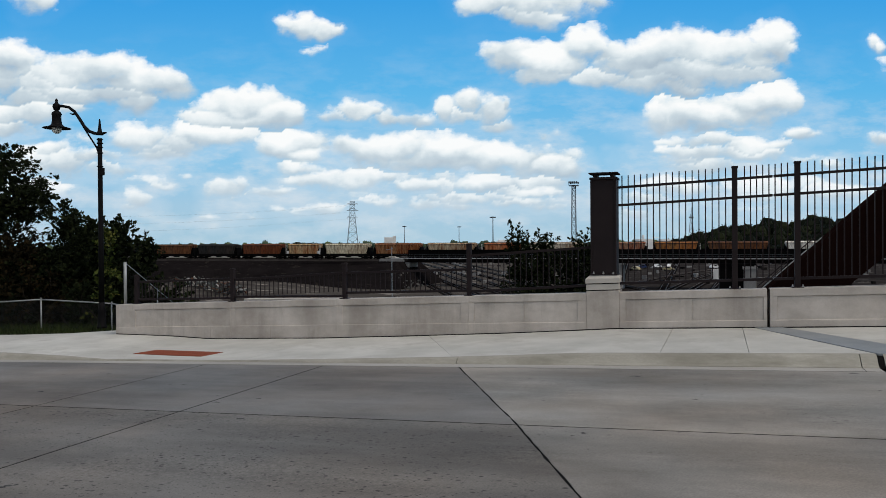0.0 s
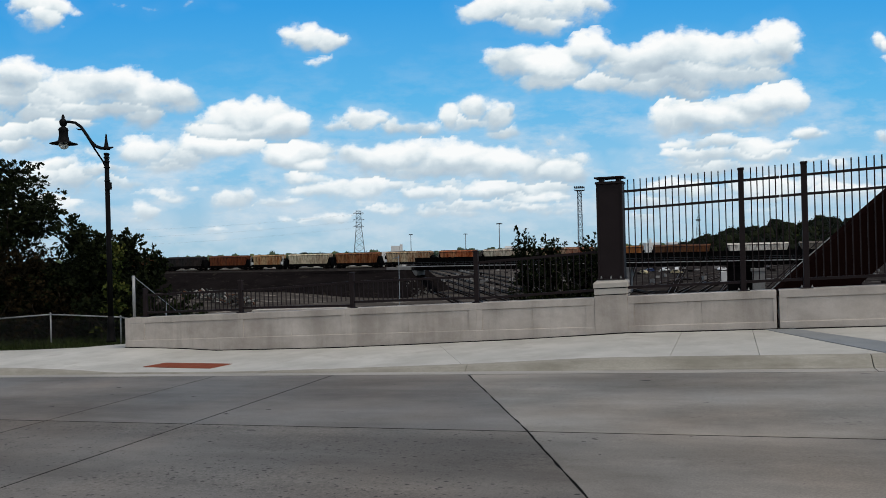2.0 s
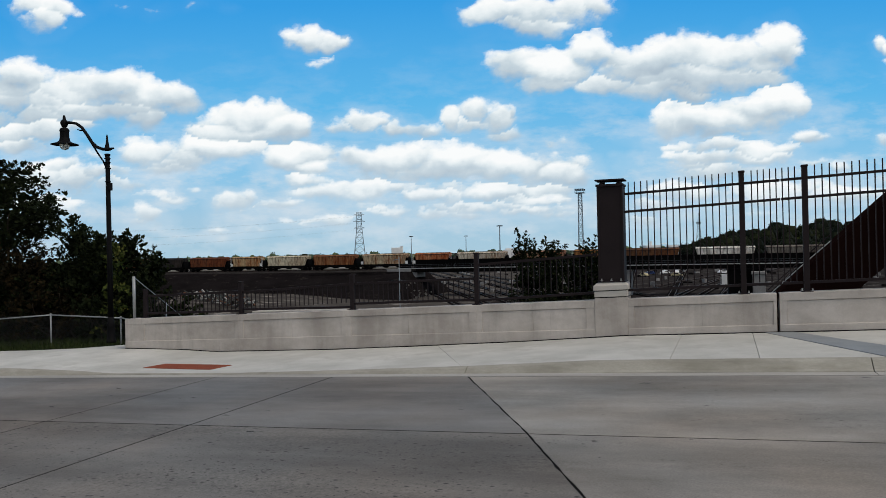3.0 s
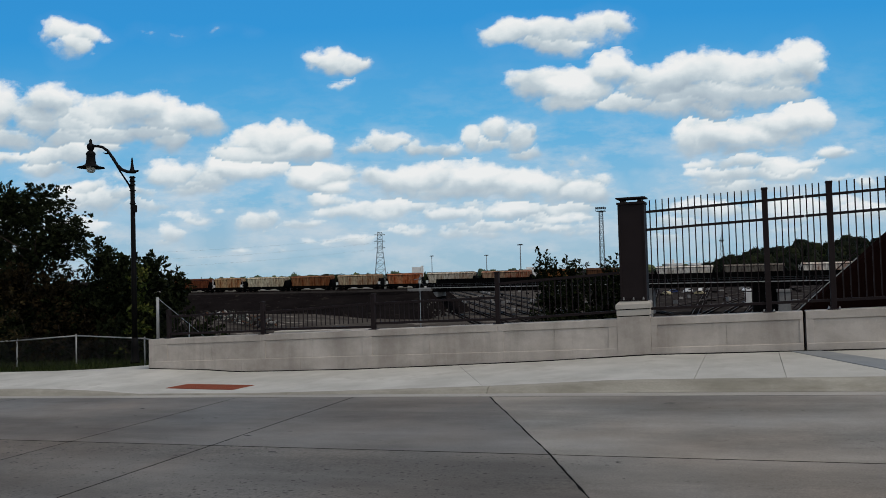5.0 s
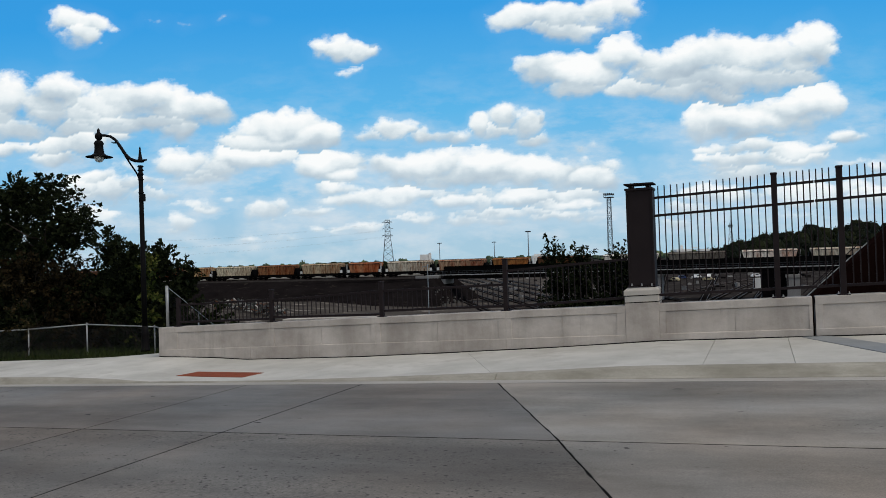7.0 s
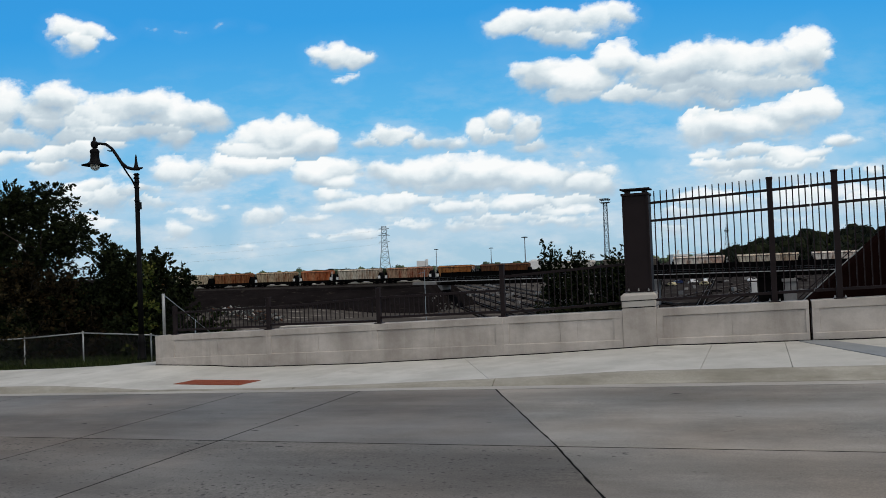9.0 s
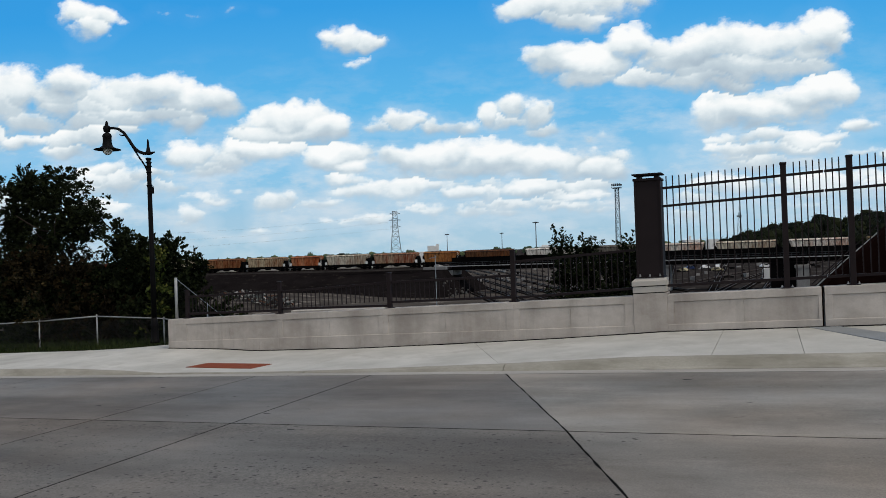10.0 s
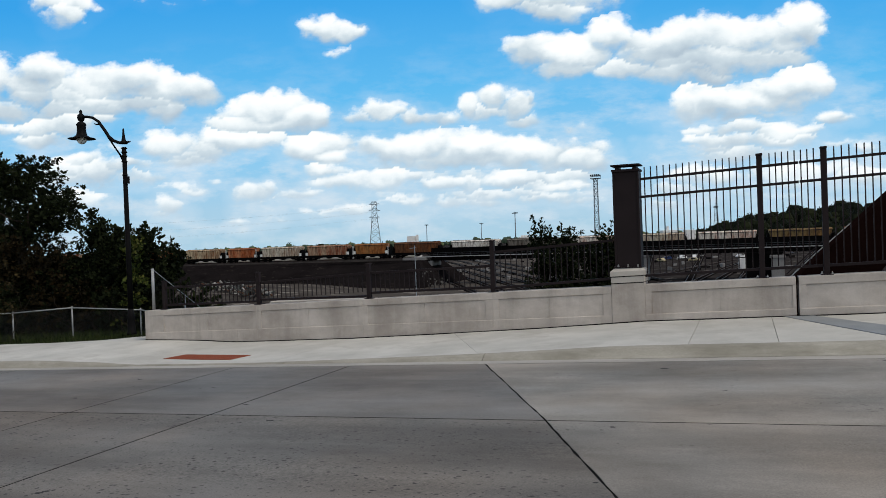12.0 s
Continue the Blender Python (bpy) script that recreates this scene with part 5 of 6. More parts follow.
def riprap():
    """Pale broken concrete lying at the embankment's end."""
    rng = np.random.default_rng(19)
    s = Shape()
    for k in range(55):
        f = rng.random()
        p = on_track(S_AB + 8.5 + 4.5 * f + rng.normal() * 0.6, -17 + 13 * rng.random(), 0)
        z = YARD_Z + (1 - f) * 4.5 * rng.random()
        a = rng.normal(size=3)
        a *= (0.2 + 0.5 * rng.random()) / np.linalg.norm(a)
        s.bar((p.x, p.y, z), (p.x + a[0], p.y + a[1], z + a[2] * 0.5), 0.2 + 0.4 * rng.random(), 0.2 + 0.3 * rng.random())
    tagged(part("riprap", s, RUBBLE), "grey broken concrete blocks at the end of the embankment", "rubble", kind="stuff")


riprap()


# ---- the train ----
def hopper_parts(length):
    """Meshes of a covered hopper, shared by all cars of one length. x along the car, rail head at z = 0."""
    h = length / 2 - 0.45
    b = h - 1.0
    top, sill, w = 4.6, 1.6, 1.55
    body = Shape()
    sec = [(-w, sill), (-w, top - 0.35), (-w + 0.35, top - 0.05), (0, top + 0.08), (w - 0.35, top - 0.05), (w, top - 0.35), (w, sill)]
    n = len(sec)
    for x in (-b - 0.25, b + 0.25):
        body.v += [(x + (0.0 if z > 3.2 else -math.copysign(0.75, x)), y, z) for y, z in sec]
    body.f = [tuple(range(n - 1, -1, -1)), tuple(range(n, 2 * n))] + [(k, (k + 1) % n, (k + 1) % n + n, k + n) for k in range(n)]
    roof = Shape().box(-b, b, -0.35, 0.35, top + 0.08, top + 0.16)
    chutes = []
    for cx in (-b * 0.6, 0, b * 0.6):
        s = Shape()
        a = b * 0.3
        s.add([(cx - a, -1.3, 1.75), (cx + a, -1.3, 1.75), (cx + a, 1.3, 1.75), (cx - a, 1.3, 1.75), (cx - 0.35, -0.6, 0.5), (cx + 0.35, -0.6, 0.5), (cx + 0.35, 0.6, 0.5), (cx - 0.35, 0.6, 0.5)],
              [(0, 1, 2, 3), (7, 6, 5, 4), (0, 4, 5, 1), (1, 5, 6, 2), (2, 6, 7, 3), (3, 7, 4, 0)])
        chutes.append(s.mesh("chute"))
    frame_ = Shape().box(-h, h, -0.3, 0.3, 0.9, 1.25)
    for sx in (-1, 1):
        frame_.box(sx * h - 0.12, sx * h + 0.12, -1.5, 1.5, 0.9, 1.35)
        frame_.bar((sx * h, -1.3, 1.35), (sx * (b + 0.1), -1.3, 4.0), 0.1)
        frame_.bar((sx * h, 1.3, 1.35), (sx * (b + 0.1), 1.3, 4.0), 0.1)
        frame_.bar((sx * (h - 0.7), -0.3, 1.2), (sx * (b - 0.4), -0.3, 2.6), 0.22)
    for sy in (-1, 1):
        frame_.box(-b - 0.5, b + 0.5, sy * 1.5 - 0.06, sy * 1.5 + 0.06, 0.95, 1.62)
    cages, chords = [], []
    for sx in (-1, 1):
        cage, chord = Shape(), Shape()
        cage.add([(sx * (b - 0.6), y, 1.3) for y in (-1.25, 1.25)] + [(sx * (h - 0.1), y, 1.3) for y in (-1.25, 1.25)] + [(sx * (b + 0.2), y, 3.5) for y in (-1.25, 1.25)] + [(sx * (b + 0.55), y, 3.5) for y in (-1.25, 1.25)],
                 [(0, 1, 3, 2), (4, 6, 7, 5), (0, 4, 5, 1), (2, 3, 7, 6), (0, 2, 6, 4), (1, 5, 7, 3)])
        chord.box(-b - 0.2, b + 0.2, sx * (w + 0.03) - 0.05, sx * (w + 0.03) + 0.05, top - 0.48, top - 0.34)
        cages.append(cage.mesh("end_cage"))
        chords.append(chord.mesh("top_chord"))
    for sx in (-1, 1):
        frame_.box(min(sx * (h - 0.1), sx * (h - 3.3)), max(sx * (h - 0.1), sx * (h - 3.3)), -0.4, 0.4, 0.06, 0.9)
    coupler = Shape().box(-0.55, 0.55, -0.12, 0.12, 0.8, 1.05)
    truck = Shape()
    for sy in (-1, 1):
        truck.box(-1.45, 1.45, sy * 0.95 - 0.08, sy * 0.95 + 0.08, 0.3, 0.66)
        truck.box(-0.55, 0.55, sy * 0.95 - 0.1, sy * 0.95 + 0.1, 0.12, 0.92)
    truck.box(-0.2, 0.2, -1.0, 1.0, 0.5, 0.9)
    wheel = Shape()
    c = [(0.46 * math.cos(2 * math.pi * k / 14), y, 0.46 * math.sin(2 * math.pi * k / 14)) for y in (-0.07, 0.07) for k in range(14)]
    wheel.add(c, [tuple(range(13, -1, -1)), tuple(range(14, 28))] + [(k, (k + 1) % 14, 14 + (k + 1) % 14, 14 + k) for k in range(14)])
    rib = Shape().box(-0.05, 0.05, -0.05, 0.05, sill, top - 0.4)
    ladder = Shape()
    for dx in (-0.2, 0.2):
        ladder.bar((dx, 0, 1.3), (dx, 0, 4.3), 0.04)
    for k in range(8):
        ladder.bar((-0.2, 0, 1.5 + 0.36 * k), (0.2, 0, 1.5 + 0.36 * k), 0.03)
    hatch = Shape().box(-0.5, 0.5, -0.3, 0.3, 0, 0.1)
    return dict(body=soften(body.mesh("body"), 0.04, 1), roof=roof.mesh("roof_walkway"), chutes=chutes, frame=frame_.mesh("underframe"), coupler=coupler.mesh("coupler"), truck=truck.mesh("truck"),
                wheel=wheel.mesh("wheel"), rib=rib.mesh("rib"), ladder=ladder.mesh("ladder"), hatch=hatch.mesh("hatch"), cages=cages, chords=chords, h=h, b=b, w=w, length=length)


LONG, MIDDLE, SHORT = hopper_parts(16.75), hopper_parts(15.2), hopper_parts(13.1)


def coloured(me, mat):
    """The same mesh with a paint of its own."""
    c = me.copy()
    c.materials.clear()
    c.materials.append(mat)
    return c


def hopper(kit, label, paint, ribs, patch=None):
    ob = thing("hopper_car", label, "rail car", group="hopper cars of the moving train")
    body = part("body", coloured(kit["body"], paint), paint, ob)
    if ribs:
        rib = coloured(kit["rib"], paint)
        for k in range(ribs):
            x = -kit["b"] + 0.4 + (2 * kit["b"] - 0.8) * k / (ribs - 1)
            for sy in (-1, 1):
                part("rib", rib, paint, body, at=pose(x, sy * (kit["w"] + 0.04), 0))
    part("roof_walkway", kit["roof"], BALLAST, body)
    for c in kit["chutes"]:
        part("chute", c, GIRDER, ob)
    part("underframe", kit["frame"], GIRDER, ob)
    for cage, chord in zip(kit["cages"], kit["chords"]):
        part("end_cage", cage, GIRDER, ob)
        part("top_chord", chord, BALLAST, body)
    for sx in (-1, 1):
        part("coupler", kit["coupler"], GIRDER, ob, at=pose(sx * (kit["h"] + 0.3), 0, 0))
        t = part("truck", kit["truck"], GIRDER, ob, at=pose(sx * (kit["h"] - 1.7), 0, 0))
        for wx in (-0.88, 0.88):
            for sy in (-1, 1):
                part("wheel", kit["wheel"], RAIL, t, at=pose(wx, sy * 0.7175, 0.46))
        part("ladder", kit["ladder"], WHITE if patch else GIRDER, ob, at=pose(sx * (kit["b"] + 0.75), -1.45, 0))
        if patch:
            part("placard", Shape().box(sx * (kit["b"] + 0.3) - 0.4, sx * (kit["b"] + 0.3) + 0.4, -1.5, -1.45, 1.6, 2.5), WHITE, ob, "white end placard")
    return ob


P_CHAR = car_paint("charcoal_paint", (0.02, 0.019, 0.019), (0.045, 0.03, 0.022), 0.4)
P_RUSTDARK = car_paint("dark_rust_paint", (0.12, 0.05, 0.025), (0.17, 0.045, 0.014), 0.85)
P_TAN = car_paint("tan_rusted_paint", (0.55, 0.4, 0.22), (0.3, 0.085, 0.018), 0.62)
P_PALE = car_paint("pale_cream_paint", (0.68, 0.62, 0.46), (0.3, 0.16, 0.08), 0.42)
P_OCHRE = car_paint("ochre_rust_paint", (0.38, 0.21, 0.1), (0.2, 0.055, 0.015), 0.8)
P_GREYTAN = car_paint("grey_tan_paint", (0.55, 0.46, 0.31), (0.25, 0.085, 0.025), 0.6)
P_ORANGE = car_paint("orange_rust_paint", (0.5, 0.24, 0.12), (0.32, 0.065, 0.014), 0.75)
P_GREY = car_paint("grey_white_paint", (0.62, 0.58, 0.48), (0.28, 0.13, 0.055), 0.5)
P_RED = car_paint("red_rust_paint", (0.48, 0.36, 0.24), (0.24, 0.04, 0.012), 0.68)
P_BROWN = car_paint("brown_paint", (0.3, 0.14, 0.045), (0.34, 0.11, 0.025), 0.6)
P_DARKBROWN = car_paint("dark_brown_paint", (0.11, 0.05, 0.022), (0.17, 0.055, 0.015), 0.5)
P_WHITE = car_paint("white_paint", (0.75, 0.73, 0.68), (0.42, 0.3, 0.19), 0.2)
P_PATCHED = car_paint("white_paint_rust_patches", (0.76, 0.73, 0.67), (0.38, 0.12, 0.035), 0.5)
P_ASH = car_paint("sooty_grey_paint", (0.2, 0.185, 0.16), (0.07, 0.05, 0.04), 0.55)
P_OLIVE = car_paint("olive_brown_paint", (0.17, 0.12, 0.05), (0.2, 0.09, 0.025), 0.4)

CAR_SPACING = 227.0
# front of each car along the line at the start, its kit, paint, ribs and colour words
TRAIN = [
    (-0.524, LONG, P_CHAR, 0, "charcoal grey"), (-0.450, LONG, P_DARKBROWN, 0, "dark brown"), (-0.377, LONG, P_CHAR, 0, "nearly black"), (-0.302, LONG, P_RUSTDARK, 12, "dark rust-brown"),
    (-0.229, SHORT, P_TAN, 9, "short tan and rust-streaked"), (-0.172, LONG, P_PALE, 14, "pale cream"), (-0.099, LONG, P_OCHRE, 13, "ochre rust-stained"), (-0.025, LONG, P_GREYTAN, 16, "grey-tan ribbed"),
    (0.050, SHORT, P_ORANGE, 0, "short orange-rust"), (0.108, LONG, P_GREY, 15, "grey-white ribbed"), (0.182, LONG, P_RED, 12, "grey and red-rust"), (0.256, SHORT, P_BROWN, 0, "short orange-brown"),
    (0.314, LONG, P_DARKBROWN, 10, "dark brown"), (0.395, LONG, P_WHITE, 14, "clean white"), (0.469, LONG, P_ASH, 18, "sooty dark grey ribbed"), (0.549, MIDDLE, P_PATCHED, 0, "shorter white with rust patches"),
    (0.618, LONG, P_GREY, 18, "grey ribbed"), (0.694, LONG, P_PATCHED, 12, "white rust-streaked"), (0.769, LONG, P_OLIVE, 0, "olive-brown"), (0.844, LONG, P_ORANGE, 12, "orange-rust"), (0.919, LONG, P_GREY, 14, "grey ribbed"),
]
CARS = []
for front, kit, paint, ribs, words in TRAIN:
    CARS.append((hopper(kit, words + " covered hopper car rolling along the embankment", paint, ribs, words[0] in "sg"), front * CAR_SPACING + kit["length"] / 2))


# ---- towers and masts ----
def lattice(s, at, height, base, top, levels, bar):
    """A four-legged braced tower."""
    def corner(k, f):
        w = base + (top - base) * f
        return Vector((at[0] + w / 2 * (1, -1, -1, 1)[k], at[1] + w / 2 * (1, 1, -1, -1)[k], at[2] + height * f))
    fs = [1 - (1 - i / levels) ** 1.25 for i in range(levels + 1)]
    for a, b in zip(fs, fs[1:]):
        for k in range(4):
            j = (k + 1) % 4
            s.bar(corner(k, a), corner(k, b), bar)
            s.bar(corner(k, a), corner(j, b), bar * 0.6)
            s.bar(corner(j, a), corner(k, b), bar * 0.6)
            s.bar(corner(k, b), corner(j, b), bar * 0.6)
    return s


def pylon():
    x, y = -416, 798
    z = YARD_Z
    ob = thing("transmission_pylon", "grey steel lattice power pylon on the skyline", "pylon", pose(x, y, z, 0, 0, 25))
    s = Shape()
    lattice(s, (0, 0, 0), 42, 15, 6.5, 6, 0.42)
    lattice(s, (0, 0, 42), 20, 6.5, 5.5, 4, 0.38)
    part("frame", s, LATTICE, ob)
    for h, w in ((43, 13), (51, 14), (59, 13)):
        arm = Shape()
        arm.bar((-w / 2, 0, h), (w / 2, 0, h), 0.5)
        arm.bar((-w / 2, 0, h), (0, 0, h + 2.5), 0.35)
        arm.bar((w / 2, 0, h), (0, 0, h + 2.5), 0.35)
        part("cross_arm", arm, LATTICE, ob)
    for h, dz in ((43, 9), (51, 8), (59, 7)):
        for w in (-6.5, 6.5):
            part("wire", Shape().tube([(w * 0.9 - 40 * k * 1.0, -14 * k, h - 1.5 - 14 * math.sin(math.pi * k / 11) * 0.6 - k * 1.2) for k in range(11)], 0.03, 4), LATTICE, ob)
    return ob


pylon()


def flood_tower():
    ob = thing("floodlight_tower", "slim lattice floodlight tower with a railed platform at its top", "floodlight tower", pose(-69.1, 373.7, YARD_Z))
    s = Shape()
    lattice(s, (0, 0, 0), 41, 2.6, 1.7, 13, 0.2)
    part("frame", s, LATTICE, ob)
    part("platform", Shape().box(-2.2, 2.2, -2.2, 2.2, 40.6, 40.9), DARKMAST, ob)
    r = Shape()
    for a, b in (((-2.2, -2.2), (2.2, -2.2)), ((2.2, -2.2), (2.2, 2.2)), ((2.2, 2.2), (-2.2, 2.2)), ((-2.2, 2.2), (-2.2, -2.2))):
        r.bar((*a, 42.0), (*b, 42.0), 0.12)
        r.bar((*a, 40.9), (*a, 42.0), 0.12)
    part("guard_rail", r, DARKMAST, ob)
    lamp = soften(Shape().box(-0.35, 0.35, -0.25, 0.25, 0, 0.8).mesh("floodlight"), 0.05, 1)
    for k in range(5):
        for sy in (-1, 1):
            part("floodlight", lamp, DARKMAST, ob, at=pose(-1.9 + 0.95 * k, sy * 2.3, 42.0))
    return ob


flood_tower()


def light_mast(x, y, top, words):
    ob = thing("light_mast", words, "light mast", pose(x, y, YARD_Z), group="yard light masts")
    h = top - YARD_Z
    part("pole", Shape().tube([(0, 0, 0), (0, 0, h * 0.5), (0, 0, h)], [0.5, 0.4, 0.28], 8), LATTICE, ob, smooth=True)
    part("ring", Shape().lathe([(0.9, h - 0.5), (1.3, h - 0.4), (1.3, h), (0.8, h + 0.1)], n=10), DARKMAST, ob)
    lamp = Shape().box(-0.45, 0.45, -0.45, 0.45, 0, 0.6).mesh("lamp_head")
    for k in range(4):
        part("lamp_head", lamp, DARKMAST, ob, at=pose(1.6 * math.cos(k * 1.57), 1.6 * math.sin(k * 1.57), h - 0.7))


light_mast(-279.6, 641.7, 16.7, "grey yard light mast standing behind the train")
light_mast(-231.3, 660.7, 16.0, "grey yard light mast standing behind the train")
light_mast(-143.4, 479.0, 18.4, "tall slim yard light mast behind the train")


def radio_mast():
    ob = thing("radio_mast", "thin grey lattice radio mast beside the wooded hill", "mast", pose(-23.6, 699.6, YARD_Z))
    s = Shape()
    lattice(s, (0, 0, 0), 36, 7, 1.2, 8, 0.28)
    s.bar((0, 0, 36), (0, 0, 42), 0.3)
    s.bar((-2, 0, 33), (2, 0, 33), 0.5, 1.6)
    part("frame", s, LATTICE, ob)


radio_mast()


def yard_pole():
    ob = thing("utility_pole", "thin pale metal pole standing in the yard", "pole", pose(-24.9, 54.6, ground_height(-24.9, 54.6)))
    h = 1.5 - ground_height(-24.9, 54.6)
    part("shaft", Shape().tube([(0, 0, 0), (0, 0, h)], [0.035, 0.028], 8), LATTICE, ob, smooth=True)
    part("arm", Shape().bar((-0.5, 0, h - 0.25), (0.1, 0, h - 0.15), 0.05), LATTICE, ob)


yard_pole()


# ---- far buildings ----
def plant_building(x, y, parts, words):
    ob = thing("industrial_building", words, "building", pose(x, y, YARD_Z, 0, 0, 20))
    for name, a, b, c, d, e, f in parts:
        part(name, soften(Shape().box(a, b, c, d, e, f).mesh(name), 0.1, 1), WHITE, ob)
    return ob


plant_building(-292, 636, [("block", -5, 3, -4, 4, 0, 17.2), ("tower", 3.2, 5.5, -3, 3, 0, 18.5), ("annex", -14, -5.1, -4, 4, 0, 12)], "white block of a far industrial plant")
plant_building(-165, 577, [("dome_tank", -5, 5, -5, 5, 0, 12.8), ("tank_top", -3, 3, -3, 3, 12.8, 14)], "white storage tank behind the tracks")
plant_building(-46, 500, [("block", -5, 5, -4, 4, 0, 13.6), ("tower", -1.5, -0.3, -1, 1, 13.6, 16.2), ("stack", 1.4, 2, -0.3, 0.3, 13.6, 16.5), ("hopper_house", 10, 16, -4, 4, 0, 13.4), ("conveyor", 5, 10, -0.4, 0.4, 14.2, 14.6)], "white processing plant with stacks behind the tracks")


# ---- woods ----
def woods(name, label, spots, size, mat, seed, blades, leaf):
    rng = np.random.default_rng(seed)
    s = Shape()
    for x, y, z in spots:
        r = size * (0.6 + 0.7 * rng.random())
        h = r * (0.9 + 0.5 * rng.random())
        for k in range(blades):
            d = rng.normal(size=3)
            d /= np.linalg.norm(d)
            p = np.array((x, y, z + h * 0.7)) + d * np.array((r, r, h)) * (0.55 + 0.45 * rng.random())
            u = rng.normal(size=3)
            u *= leaf * (0.6 + 0.7 * rng.random()) / np.linalg.norm(u)
            w = np.cross(u, rng.normal(size=3))
            w *= leaf / max(1e-6, np.linalg.norm(w))
            s.add([p - u, p + w, p + u, p - w], [(0, 1, 2, 3)])
        s.lathe([(r * 0.5, 0), (r * 0.85, h * 0.5), (r * 0.8, h), (r * 0.45, h * 1.45)], (x, y, z), 7)
    ob = part(name, s, mat)
    tagged(ob, label, "woods", kind="stuff")


def hill_woods():
    rng = np.random.default_rng(21)
    spots = []
    for k in range(1300):
        x, y = -60 + 480 * rng.random(), 520 + 150 * rng.random()
        g = ground_height(x, y)
        if g > YARD_Z + 1.5:
            spots.append((x, y, g - 0.5))
    woods("hill_woods", "dark green wooded hill beyond the railway", spots, 4.6, FOREST, 22, 120, 0.5)
    spots = []
    for k in range(420):
        a = radians(-62 + 84 * rng.random())
        d = 1250 + 500 * rng.random()
        spots.append((d * math.sin(a), d * math.cos(a), YARD_Z - 1))
    woods("far_woods", "far green tree line on the horizon, paled by haze in its colour", spots, 6.5, HAZED_WOOD, 23, 30, 1.6)
    spots = [(-300 - 150 * rng.random(), 690 + 60 * rng.random(), YARD_Z) for k in range(26)] + [(-430 + 40 * rng.random(), 780, YARD_Z) for k in range(8)] + [(-240 + 20 * rng.random(), 640, YARD_Z) for k in range(4)]
    woods("yard_woods", "dark low trees behind the train by the pylon", spots, 5.6, FOREST, 24, 60, 0.9)


hill_woods()


# ---- yard tracks and clutter ----
def yard_tracks():
    lines = [(-52, 118.5), (-44, 118.3), (-37.5, 118.0), (-31, 117.7), (-24, 117.5), (-17, 117.2), (-10, 117.0), (0, 112.0), (-20, 96.0), (-12, 92.0), (-3, 88.0), (5, 84.0)]
    for k, (x, a) in enumerate(lines):
        ob = thing("yard_track", "dull steel yard rails on an oily dark bed", "railway track", pose(x, 150, YARD_Z + 0.02, 0, 0, a), group="yard tracks")
        part("bed", Shape().box(-20, 420, -1.3, 1.3, -0.1, 0.12), TRACKBED, ob)
        for y in (-0.72, 0.72):
            part("rail", Shape().box(-20, 420, y - 0.05, y + 0.05, 0.12, 0.3), RAIL, ob)


yard_tracks()


def curved_tracks():
    """Yard leads that swing round under the girder bridge."""
    for x0, bend in ((-14, 0.00036), (-9, 0.00036), (-31, 0.0006), (-3, 0.0003)):
        ob = thing("yard_track", "dull steel yard rails curving under the bridge", "railway track", group="yard tracks")
        ys = [118 + 12 * k for k in range(27)]
        line = [(x0 + bend * (y - 118) ** 2, y) for y in ys]
        bed = Shape()
        for x, y in line:
            bed.v += [(x - 1.35, y, YARD_Z - 0.05), (x - 1.2, y, YARD_Z + 0.16), (x + 1.2, y, YARD_Z + 0.16), (x + 1.35, y, YARD_Z - 0.05)]
        for k in range(len(line) - 1):
            bed.f += [(4 * k + j, 4 * k + 4 + j, 4 * k + 5 + j, 4 * k + 1 + j) for j in range(3)]
        part("bed", bed, TRACKBED, ob)
        for d in (-0.72, 0.72):
            rail = Shape()
            for (xa, ya), (xb, yb) in zip(line, line[1:]):
                rail.bar((xa + d, ya, YARD_Z + 0.25), (xb + d, yb, YARD_Z + 0.25), 0.1, 0.18)
            part("rail", rail, RAIL, ob)


curved_tracks()

BODY_BLUE = mottled("blue_car_paint", (0.02, 0.03, 0.09), (0.03, 0.05, 0.13), 1, 20, 0.3)
BODY_WHITE = mottled("white_car_paint", (0.6, 0.6, 0.6), (0.75, 0.75, 0.75), 1, 20, 0.3)
BODY_YELLOW = mottled("yellow_machine_paint", (0.34, 0.28, 0.16), (0.46, 0.4, 0.25), 1, 20, 0.4)
WINDOW = mottled("dark_glass", (0.01, 0.012, 0.014), (0.02, 0.024, 0.028), 1, 20, 0.1)


def vehicle(at, paint, words):
    ob = thing("parked_vehicle", words, "vehicle", at, group="parked yard vehicles")
    s = Shape()
    prof = [(-2.3, 0.45), (-2.3, 1.0), (-1.4, 1.12), (-0.8, 1.7), (1.2, 1.75), (2.1, 1.1), (2.3, 1.0), (2.3, 0.45)]
    n = len(prof)
    s.v = [(x, y, z) for y in (-0.9, 0.9) for x, z in prof]
    s.f = [tuple(range(n)), tuple(range(2 * n - 1, n - 1, -1))] + [(k, k + n, (k + 1) % n + n, (k + 1) % n) for k in range(n)]
    part("body", soften(s.mesh("body"), 0.06, 2), paint, ob)
    part("window", Shape().box(-0.7, 1.1, -0.91, 0.91, 1.15, 1.6), WINDOW, ob)
    for x in (-1.45, 1.45):
        for y in (-0.8, 0.8):
            part("wheel", Shape().tube([(x, y - 0.12, 0.34), (x, y + 0.12, 0.34)], 0.34, 12), RUBBER, ob)


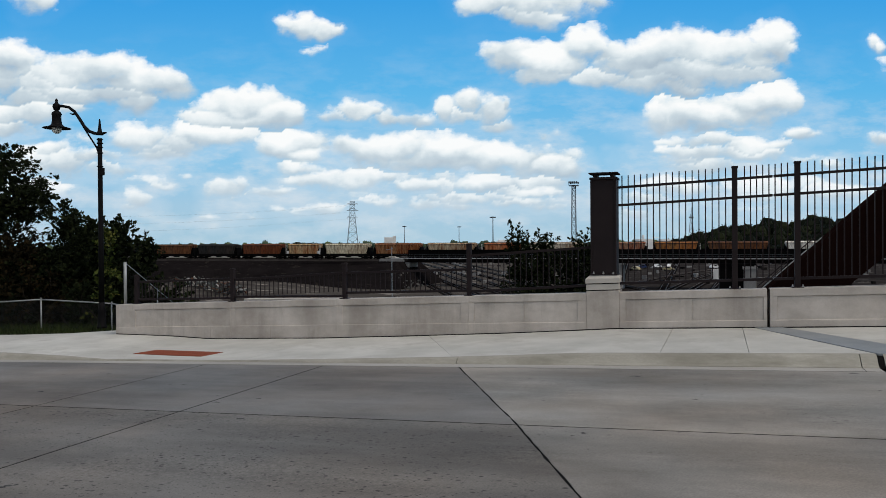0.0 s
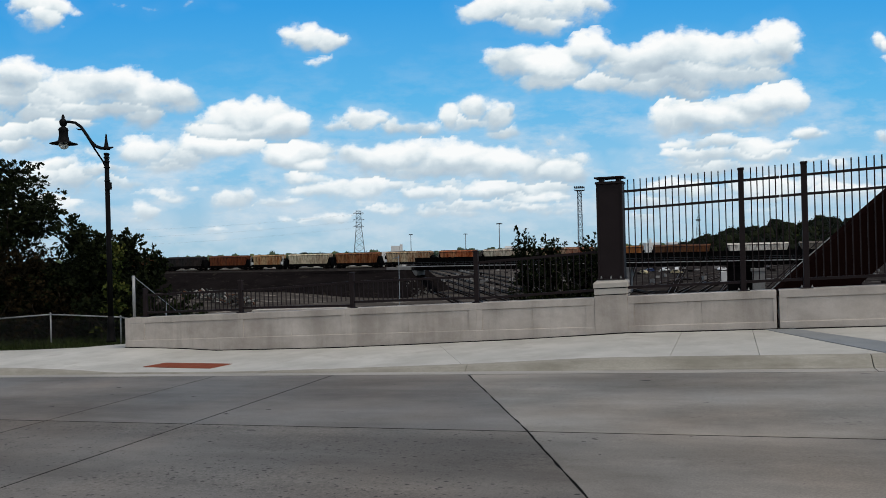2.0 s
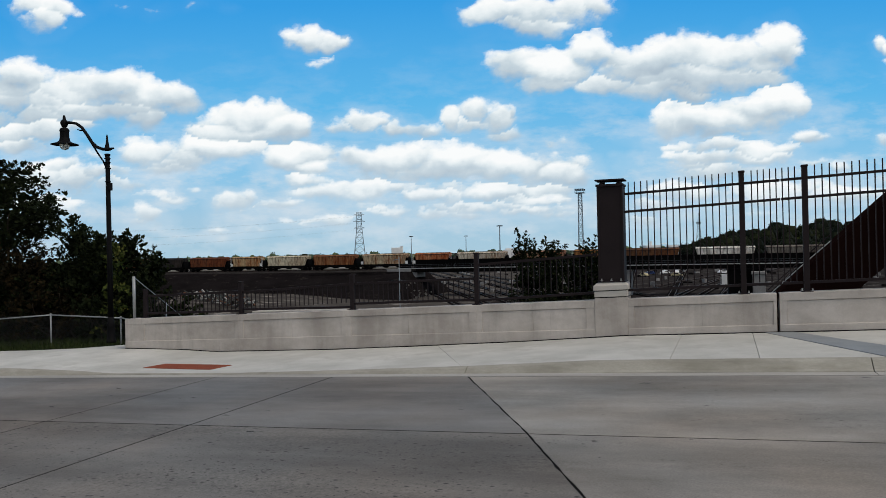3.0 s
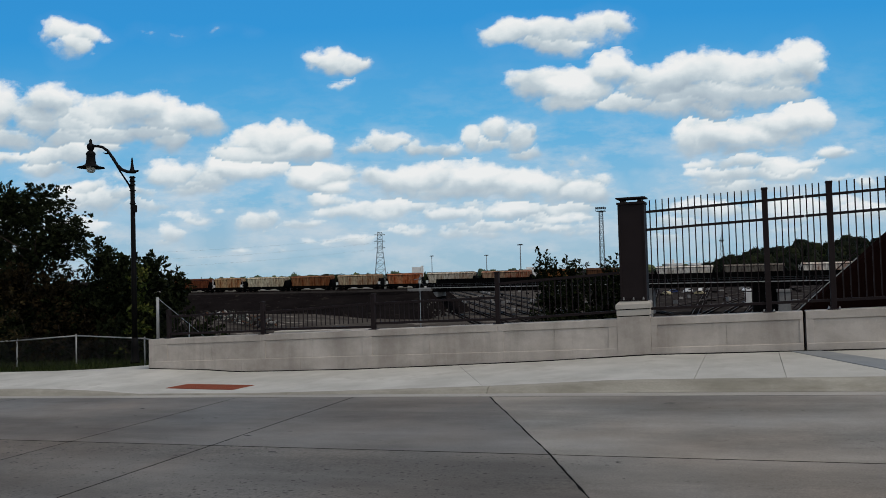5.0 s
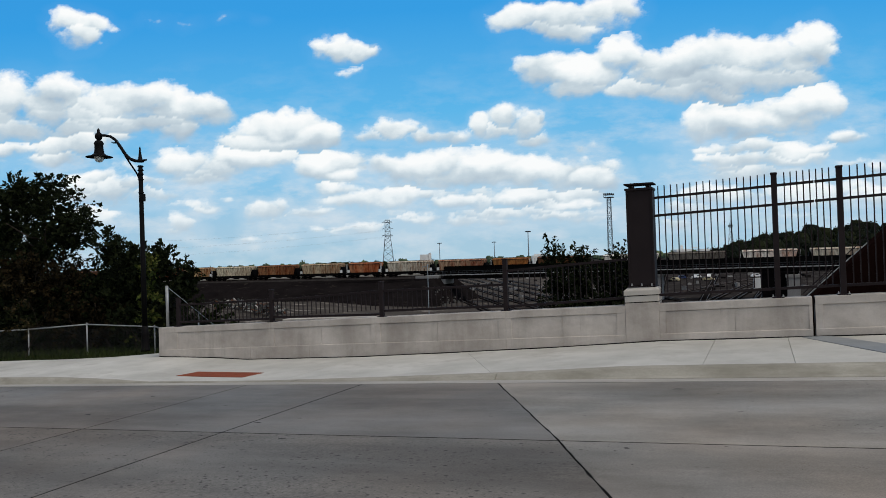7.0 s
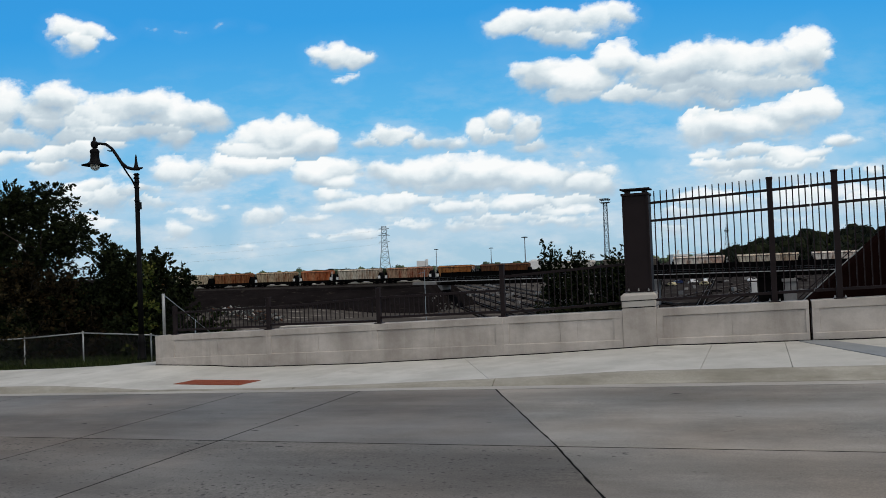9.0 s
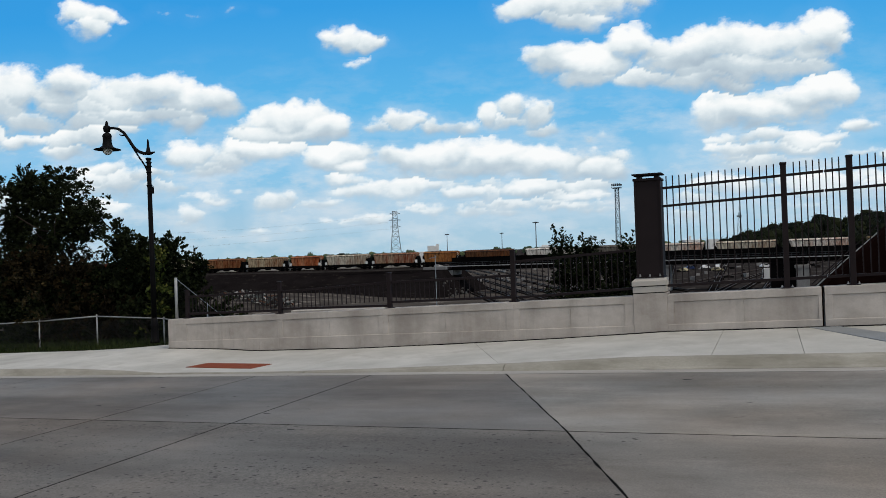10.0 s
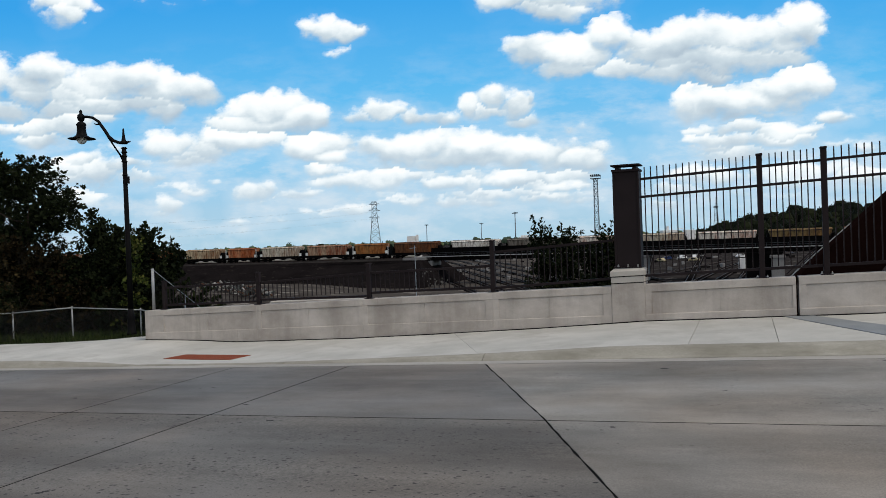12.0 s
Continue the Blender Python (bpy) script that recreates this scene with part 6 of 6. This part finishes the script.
for k, (x, y, p, w) in enumerate(((-33, 345, BODY_BLUE, "dark blue parked van in the gravel yard"), (-27, 352, BODY_WHITE, "white parked van in the gravel yard"), (-22, 356, BODY_WHITE, "white parked pickup in the gravel yard"),
                                  (-33, 322, BODY_YELLOW, "pale yellow machine in the gravel yard"), (-20, 322, BODY_YELLOW, "pale yellow machine in the gravel yard"), (-2, 350, BODY_WHITE, "white parked van in the gravel yard"))):
    vehicle(pose(x, y, YARD_Z, 0, 0, 15 + 40 * k), p, w)


def white_shed():
    ob = thing("white_cabinet", "small white cabinet beside the bridge pier", "cabinet", pose(-1.2, 243.0, YARD_Z, 0, 0, 5))
    part("body", soften(Shape().box(-1.0, 1.0, -0.8, 0.8, 0, 3.8).mesh("body"), 0.05, 1), WHITE, ob)
    part("door", Shape().box(-0.5, 0.5, -0.84, -0.8, 0.2, 3.2), WHITE, ob)


white_shed()


def landing_wall():
    """Low pale concrete wall end that shows over the parapet, with rubbish at its foot."""
    x0, x1, y = -13.6, -10.4, 19.0
    ob = thing("retaining_wall", "low pale concrete retaining wall behind the parapet", "wall")
    part("stem", soften(Shape().box(x0, x1, y, y + 0.3, -4.0, 0.43, 0.025).mesh("stem"), 0.02, 2), WALL, ob)
    part("cap", soften(Shape().box(x0 - 0.03, x1 + 0.03, y - 0.03, y + 0.33, 0.43, 0.53, 0.025).mesh("cap"), 0.02, 2), WALL, ob)
    return ob


landing_wall()


def scrap_pile():
    rng = np.random.default_rng(8)
    mats = [mottled("scrap_rust", (0.05, 0.025, 0.016), (0.14, 0.07, 0.045), 1, 10, 0.9), mottled("scrap_pale", (0.16, 0.155, 0.145), (0.4, 0.39, 0.36), 1, 10, 0.9),
            mottled("scrap_teal", (0.03, 0.035, 0.033), (0.07, 0.072, 0.066), 1, 10, 0.9), mottled("scrap_dark", (0.02, 0.02, 0.02), (0.05, 0.045, 0.04), 1, 10, 0.9)]
    for g, m in enumerate(mats):
        s = Shape()
        for k in range(80):
            f = rng.random()
            x, y = -140 + 36 * f + rng.normal() * 2, 163 - 26 * f + 8 * rng.random()
            z = ground_height(x, y) + 0.1 + 1.2 * rng.random()
            a = rng.normal(size=3)
            s.bar((x, y, z), (x + a[0] * 1.2, y + a[1] * 1.2, z + abs(a[2]) * 0.5), 0.15 + 0.4 * rng.random(), 0.15 + 0.3 * rng.random())
        ob = part("scrap_heap", s, m)
        tagged(ob, "heap of mixed scrap and debris in the yard", "scrap", kind="stuff")


scrap_pile()


def yard_clutter():
    """Stacked ties, drums and spare parts lying about between the tracks."""
    rng = np.random.default_rng(17)
    for m, name, words in ((TRACKBED, "tie_stack", "dark stacks of old railway ties in the yard"), (PIER, "spare_parts", "pale crates and spare parts lying in the yard")):
        s = Shape()
        for k in range(80):
            y = 215 + 210 * rng.random()
            x = -0.36 * y - 8 + (y * 0.62) * rng.random()
            l, h = 0.8 + 2.6 * rng.random() ** 2, 0.4 + 0.9 * rng.random()
            a = rng.random() * 3.14
            s.bar((x, y, YARD_Z + h / 2), (x + l * math.cos(a), y + l * math.sin(a), YARD_Z + h / 2), 0.5 + 0.9 * rng.random(), h)
        tagged(part(name, s, m), words, "clutter", kind="stuff")


yard_clutter()


# ---- what moves ----
def motions():
    # the clouds drift a little with the wind
    walk(BACKDROP, [(t, pose(0, 0, 1.9, 0, 0, math.degrees(FWD) - 0.036 * t)) for t in (0.0, 4.0, 8.0, 12.0)])
    for car, s0 in CARS:
        rows = []
        for k in range(13):
            t = float(k)
            s = s0 - CAR_SPACING * (0.034 * t + 0.000075 * t * t)
            p = on_track(s)
            rows.append((t, pose(p.x, p.y, p.z, 0, 0, math.degrees(TRACK_ANGLE))))
        walk(car, rows)


motions()
